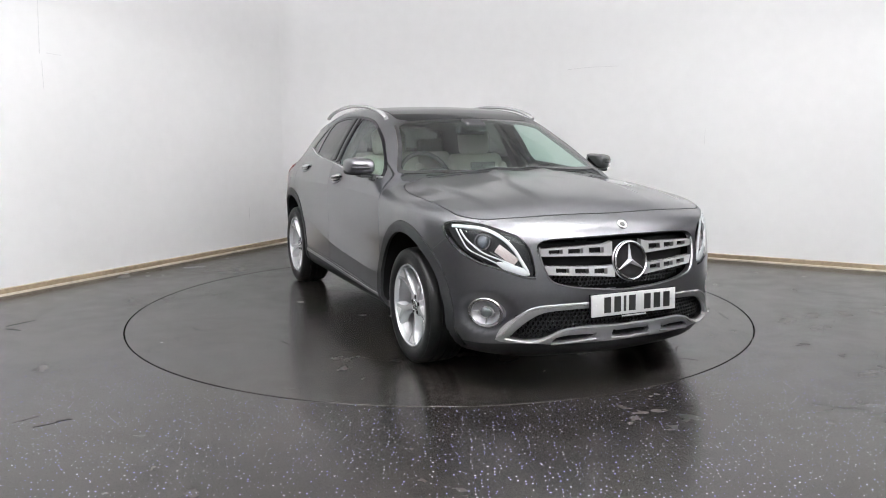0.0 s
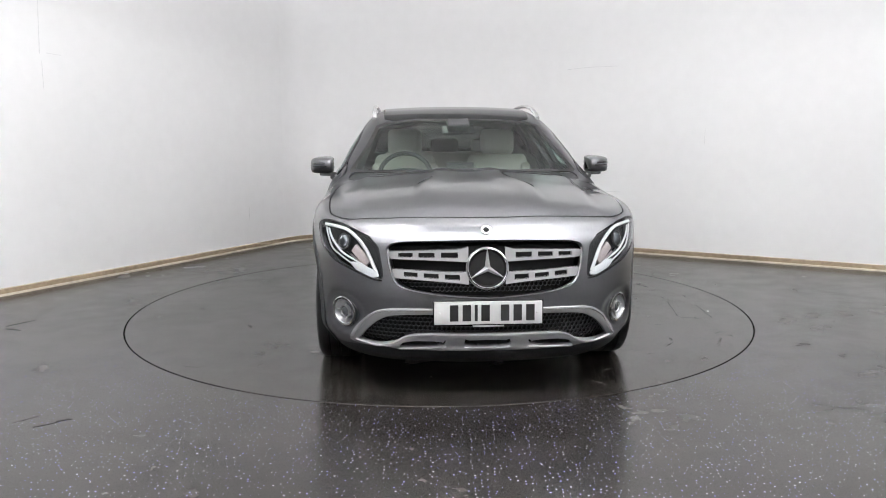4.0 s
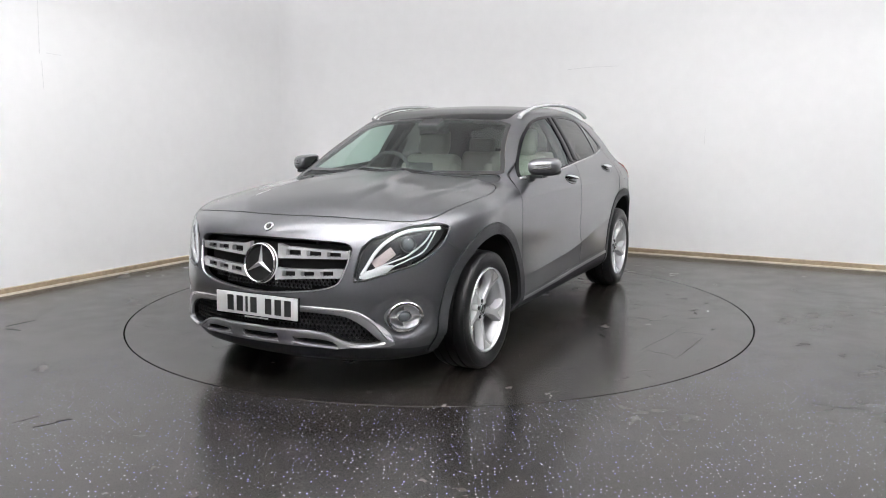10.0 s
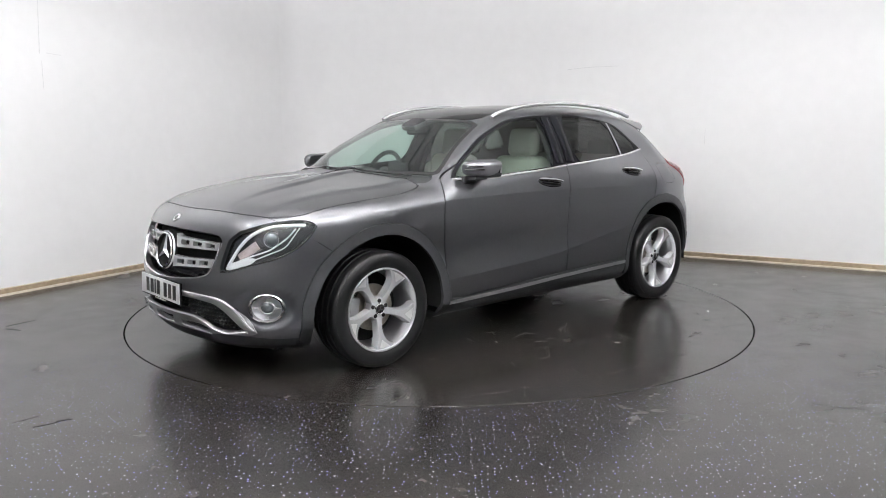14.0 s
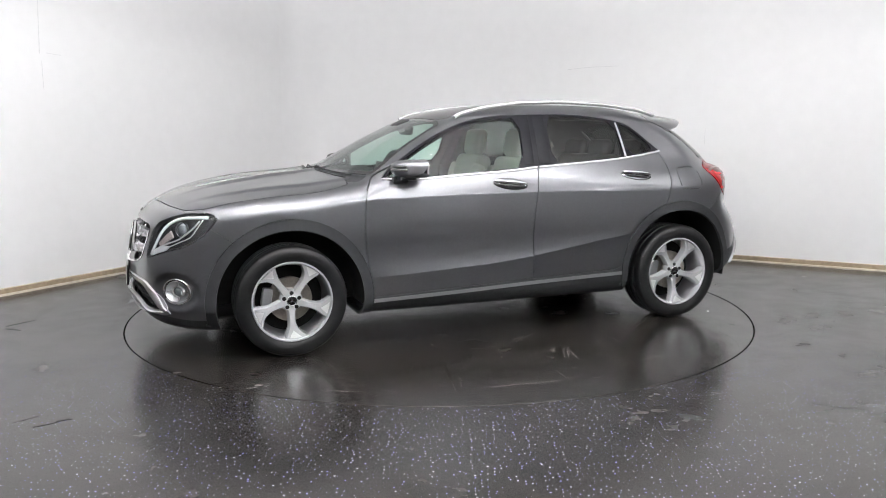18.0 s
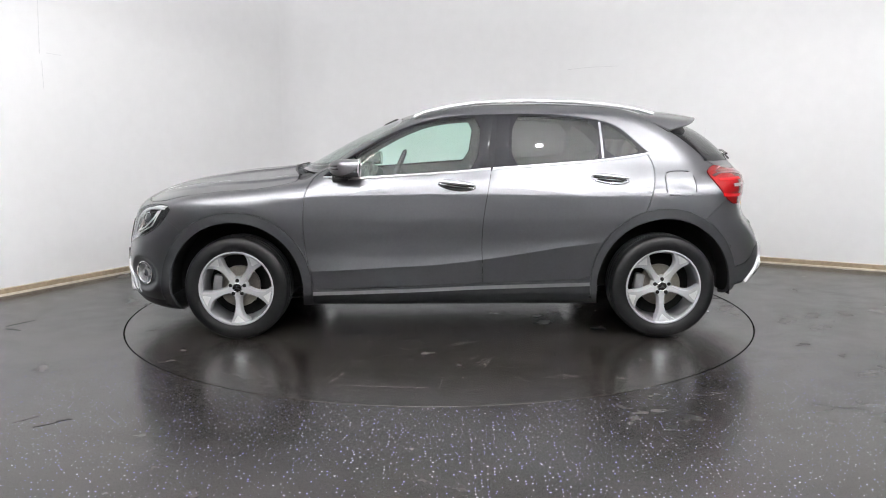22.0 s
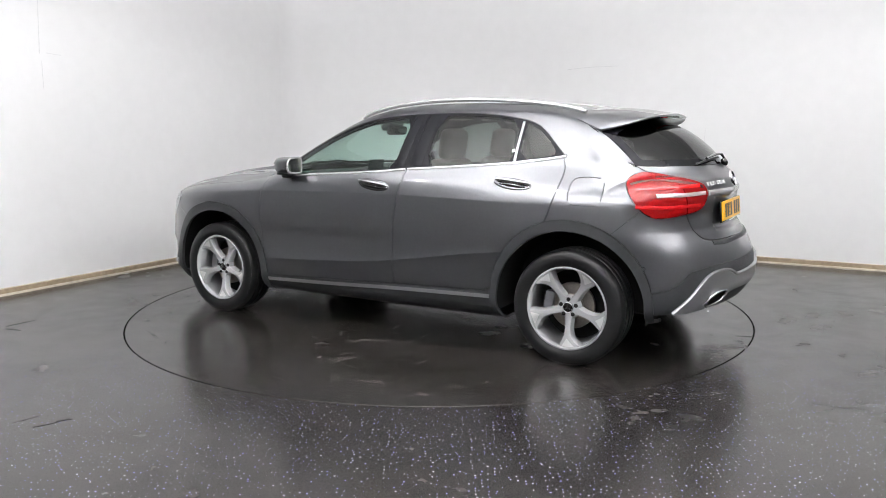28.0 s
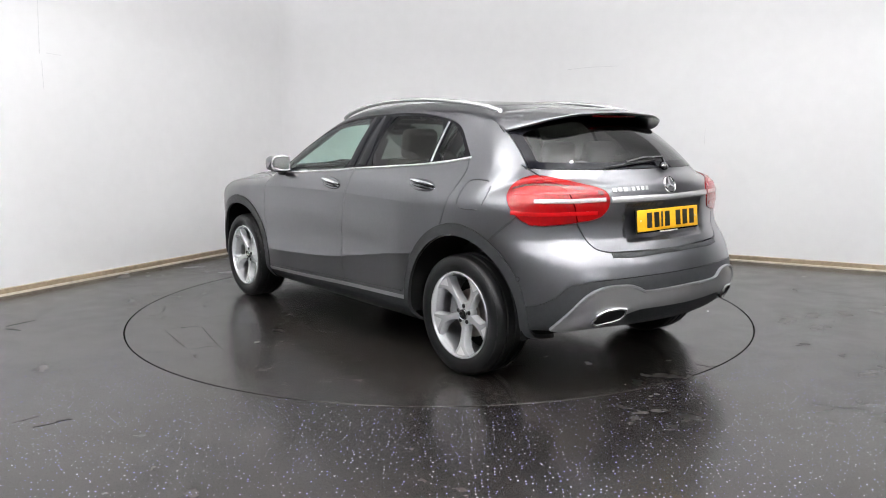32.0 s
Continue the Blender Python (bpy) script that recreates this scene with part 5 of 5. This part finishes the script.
for y in (-.365, .365):
    front_seat(y)
bench = new("rear_bench")
bench.parent = car
part("seat_base", cushion(.52, 1.10, .16, pose(-.82, 0, .56, 0, -5), .06), SEAT, bench, "beige leather bench cushion")
part("backrest", cushion(.14, 1.10, .60, pose(-1.14, 0, .84, 0, -20), .055), SEAT, bench, "beige leather bench backrest")
for y in (-.37, 0, .37):
    part("headrest", cushion(.09, .25, .15, pose(-1.24, y, 1.17, 0, -12), .04), SEAT_DARK, bench, "dark headrest")
part("parcel_shelf", box(.50, 1.05, .02, pose(-1.52, 0, 1.04)), TRIM, car, smooth=0)
for s in sides:
    part("centre_pillar", tube([(-.16, s * .80, .55), (-.22, s * .79, 1.04), (-.305, s * .545, 1.38)], .045, flat=.5, n=12), TRIM, car)
    part("seat_belt", box(.012, .05, .62, pose(-.27, s * .735, .98, s * 22, -8)), TRIM, car, smooth=0)
part("interior_mirror", cushion(.035, .23, .065, pose(.36, 0, 1.315, 0, -10), .016), GLOSS_BLACK, car, "black interior mirror")
part("sensor_housing", cushion(.12, .16, .05, pose(.40, 0, 1.355, 0, 25), .02), TRIM, car)
part("centre_console", cushion(.9, .22, .25, pose(.05, 0, .55), .04), TRIM, car)


# ---- marks on the floor, the turntable and the walls ----
def worn(name, colour, cover, scale):
    """A broken film of dust or scratch marks."""
    m = material(name, colour, .26, scale=60, vary=.3)
    t, p = m.node_tree, m.node_tree.nodes["Principled BSDF"]
    n, ramp = t.nodes.new("ShaderNodeTexNoise"), t.nodes.new("ShaderNodeMapRange")
    n.inputs["Scale"].default_value, n.inputs["Detail"].default_value, n.inputs["Roughness"].default_value = scale, 6, .7
    ramp.inputs[1].default_value, ramp.inputs[2].default_value, ramp.inputs[3].default_value, ramp.inputs[4].default_value = .56 - cover * .2, .66, 0, cover
    t.links.new(t.nodes["Texture Coordinate"].outputs["Object"], n.inputs["Vector"])
    t.links.new(n.outputs[0], ramp.inputs[0])
    t.links.new(ramp.outputs[0], p.inputs["Alpha"])
    return m


SCUFF, FILM, CRACK, FAINT = worn("pale_scuff", (.30, .285, .27), .8, 60), worn("dust_film", (.09, .083, .078), .45, 30), material("crack_line", (.012, .012, .012), .7), material("hairline", (.68, .68, .69), .7)


def stroke(name, pts, width, mat, parent, lift=.0012, label="", to=None, ragged=.25):
    """A thin flat mark along a line on the floor, or, by to, on another plane."""
    to = to or (lambda u, v, h: Vector((u, v, h)))
    bm = bmesh.new()
    fine = [(0, width, 0, 1)] if width < .012 or width > .14 else [(random.uniform(-.5, .5) * width, random.uniform(.0015, .006), random.uniform(0, .5), random.uniform(.6, 1)) for _ in range(3 + int(width * 160))]
    for shift, broad, begin, end in fine:
        p, rows = line3([(u, v, 0) for u, v in pts], 8), []
        p = p[int(begin * len(p)):max(int(end * len(p)), int(begin * len(p)) + 3)]
        for i in range(len(p)):
            d = Vector(p[min(i + 1, len(p) - 1)] - p[max(i - 1, 0)]).normalized()
            n = Vector((-d.y, d.x, 0))
            w = broad * (1 + random.uniform(-ragged, ragged)) * (.35 if i in (0, len(p) - 1) else 1)
            rows.append([bm.verts.new(to(*(Vector(p[i]) + n * (shift + k * w / 2))[:2], lift)) for k in (-1, 1)])
        for a, b in zip(rows, rows[1:]):
            bm.faces.new((a[0], b[0], b[1], a[1]))
    ob = part(name, bm, mat, parent, label, smooth=0)
    ob.visible_shadow = False
    return ob


for pts, w, mat in (
        ([(.52, 1.665), (.555, 1.78), (.59, 1.89)], .014, SCUFF), ([(.59, 1.89), (.30, 1.925), (0, 1.955)], .012, SCUFF), ([(0, 1.955), (-.01, 1.86), (-.02, 1.77)], .012, SCUFF), ([(-.02, 1.77), (.25, 1.72), (.52, 1.665)], .007, FILM),
        ([(-.027, 1.204), (-.15, 1.10), (-.281, 1.009)], .055, SCUFF), ([(-.05, 1.13), (-.20, 1.06)], .03, SCUFF), ([(-.194, 1.602), (-.26, 1.47), (-.337, 1.358)], .045, SCUFF), ([(-.30, 1.42), (-.23, 1.66)], .02, SCUFF),
        ([(1.27, 1.646), (1.05, 1.755)], .02, SCUFF), ([(-1.13, 1.63), (-1.02, 1.60)], .07, SCUFF), ([(-1.02, 1.794), (-.93, 1.80)], .03, SCUFF), ([(-.83, 1.36), (-.78, 1.40)], .03, SCUFF), ([(.476, 1.312), (.56, 1.62), (.636, 1.929)], .006, FILM),
        ([(.31, 1.05), (.06, .985)], .02, FILM), ([(.45, 1.475), (.26, 1.30)], .02, FILM)):
    stroke("scuff_mark", pts, w, mat, turntable)
rnd = random.Random(5)
for k in range(90):
    a, r = rnd.uniform(0, 2 * math.pi), 2.15 * math.sqrt(rnd.uniform(.05, 1))
    if k < 60:
        a = rnd.gauss(math.pi / 2, .55)
    d, l = rnd.uniform(0, 6.3), rnd.uniform(.02, .16)
    c = (min(r, 2.1) * math.cos(a), min(r, 2.1) * math.sin(a))
    stroke("scuff_mark", [(c[0] - l / 2 * math.cos(d), c[1] - l / 2 * math.sin(d)), (c[0] + .01 * rnd.uniform(-1, 1), c[1]), (c[0] + l / 2 * math.cos(d), c[1] + l / 2 * math.sin(d))], rnd.uniform(.006, .05), rnd.choice((SCUFF, FILM, FILM)), turntable, lift=.0008 + .00001 * k)
stroke("rim_crack", [(-2.118, -.173), (-2.17, -.19), (-2.204, -.195), (-2.215, -.25)], .006, CRACK, turntable)
pebble = tagged(part("pebble", ball(.008, .006, .005, pose(1.958, -.265, .004), 8), WHITE), "tiny pale chip lying on the turntable", "chip")

for pts, w, mat in (([(-2.96, -.62), (-2.90, -.52), (-2.85, -.44)], .008, CRACK), ([(-2.93, -.68), (-2.86, -.705), (-2.80, -.73)], .008, CRACK), ([(-1.83, -2.47), (-1.77, -2.43), (-1.715, -2.365)], .006, CRACK), ([(-1.76, -2.40), (-1.70, -2.37)], .010, CRACK),
                    ([(-1.95, -2.42), (-1.87, -2.33)], .004, CRACK), ([(2.72, -.575), (2.74, -.565)], .016, CRACK), ([(2.42, -1.98), (2.45, -1.985)], .012, CRACK), ([(-2.2, -2.9), (-1.6, -2.75)], .004, FILM)):
    stroke("floor_mark", pts, w, mat, floor)
for k in range(12):
    x, y, d = rnd.uniform(-3.4, 3.2), rnd.uniform(-1.2, 1.5), rnd.uniform(0, 6.3)
    if math.hypot(x, y) > RADIUS + .12:
        l = rnd.uniform(.03, .2)
        stroke("floor_mark", [(x, y), (x + l * .5 * math.cos(d), y + l * .5 * math.sin(d)), (x + l * math.cos(d + .15), y + l * math.sin(d + .15))], rnd.uniform(.003, .012), FILM, floor, lift=.0008 + .00001 * k)

walls = {o.name: o for o in scene.objects if o.name.startswith("wall_")}
west, north = (lambda u, v, h: ROOM @ Vector((h, u, v))), (lambda u, v, h: ROOM @ Vector((u, -h, v)))
for pts, w, mat, plane, owner in (
        ([(-4.075, 1.964), (-4.0, 1.958), (-3.935, 1.955)], .005, FAINT, west, "wall_west"), ([(-4.10, 2.9), (-4.12, 2.3), (-4.135, 1.95)], .008, FAINT, west, "wall_west"), ([(-4.12, 1.90), (-4.12, 1.66)], .006, FAINT, west, "wall_west"),
        ([(-1.745, .475), (-1.75, .33)], .006, FAINT, west, "wall_west"), ([(-2.5, .35), (-2.46, .30)], .004, FAINT, west, "wall_west"),
        ([(3.06, 1.968), (3.35, 1.985), (3.645, 1.985)], .006, FAINT, north, "wall_north"), ([(3.43, .648), (3.58, .655), (3.70, .655)], .006, FAINT, north, "wall_north"), ([(3.40, .42), (3.72, .43)], .005, FAINT, north, "wall_north"), ([(4.554, 1.33), (4.552, 1.16)], .004, FAINT, north, "wall_north")):
    stroke("wall_crack", pts, w, mat, walls[owner], to=plane, lift=.002)


# ---- what moves ----
ANGLE, RATE, OFF = -66.217, -5.1749, Vector((-.0667, .1163, 0))


def motions():
    rows = []
    for t in range(33):
        turn = pose(0, 0, 0, 0, 0, ANGLE + RATE * t)
        rows.append((t, Matrix.Translation(turn @ OFF) @ turn))
    walk(car, rows)
    walk(turntable, [(t, pose(0, 0, 0, 0, 0, ANGLE + RATE * t)) for t in range(33)])


motions()
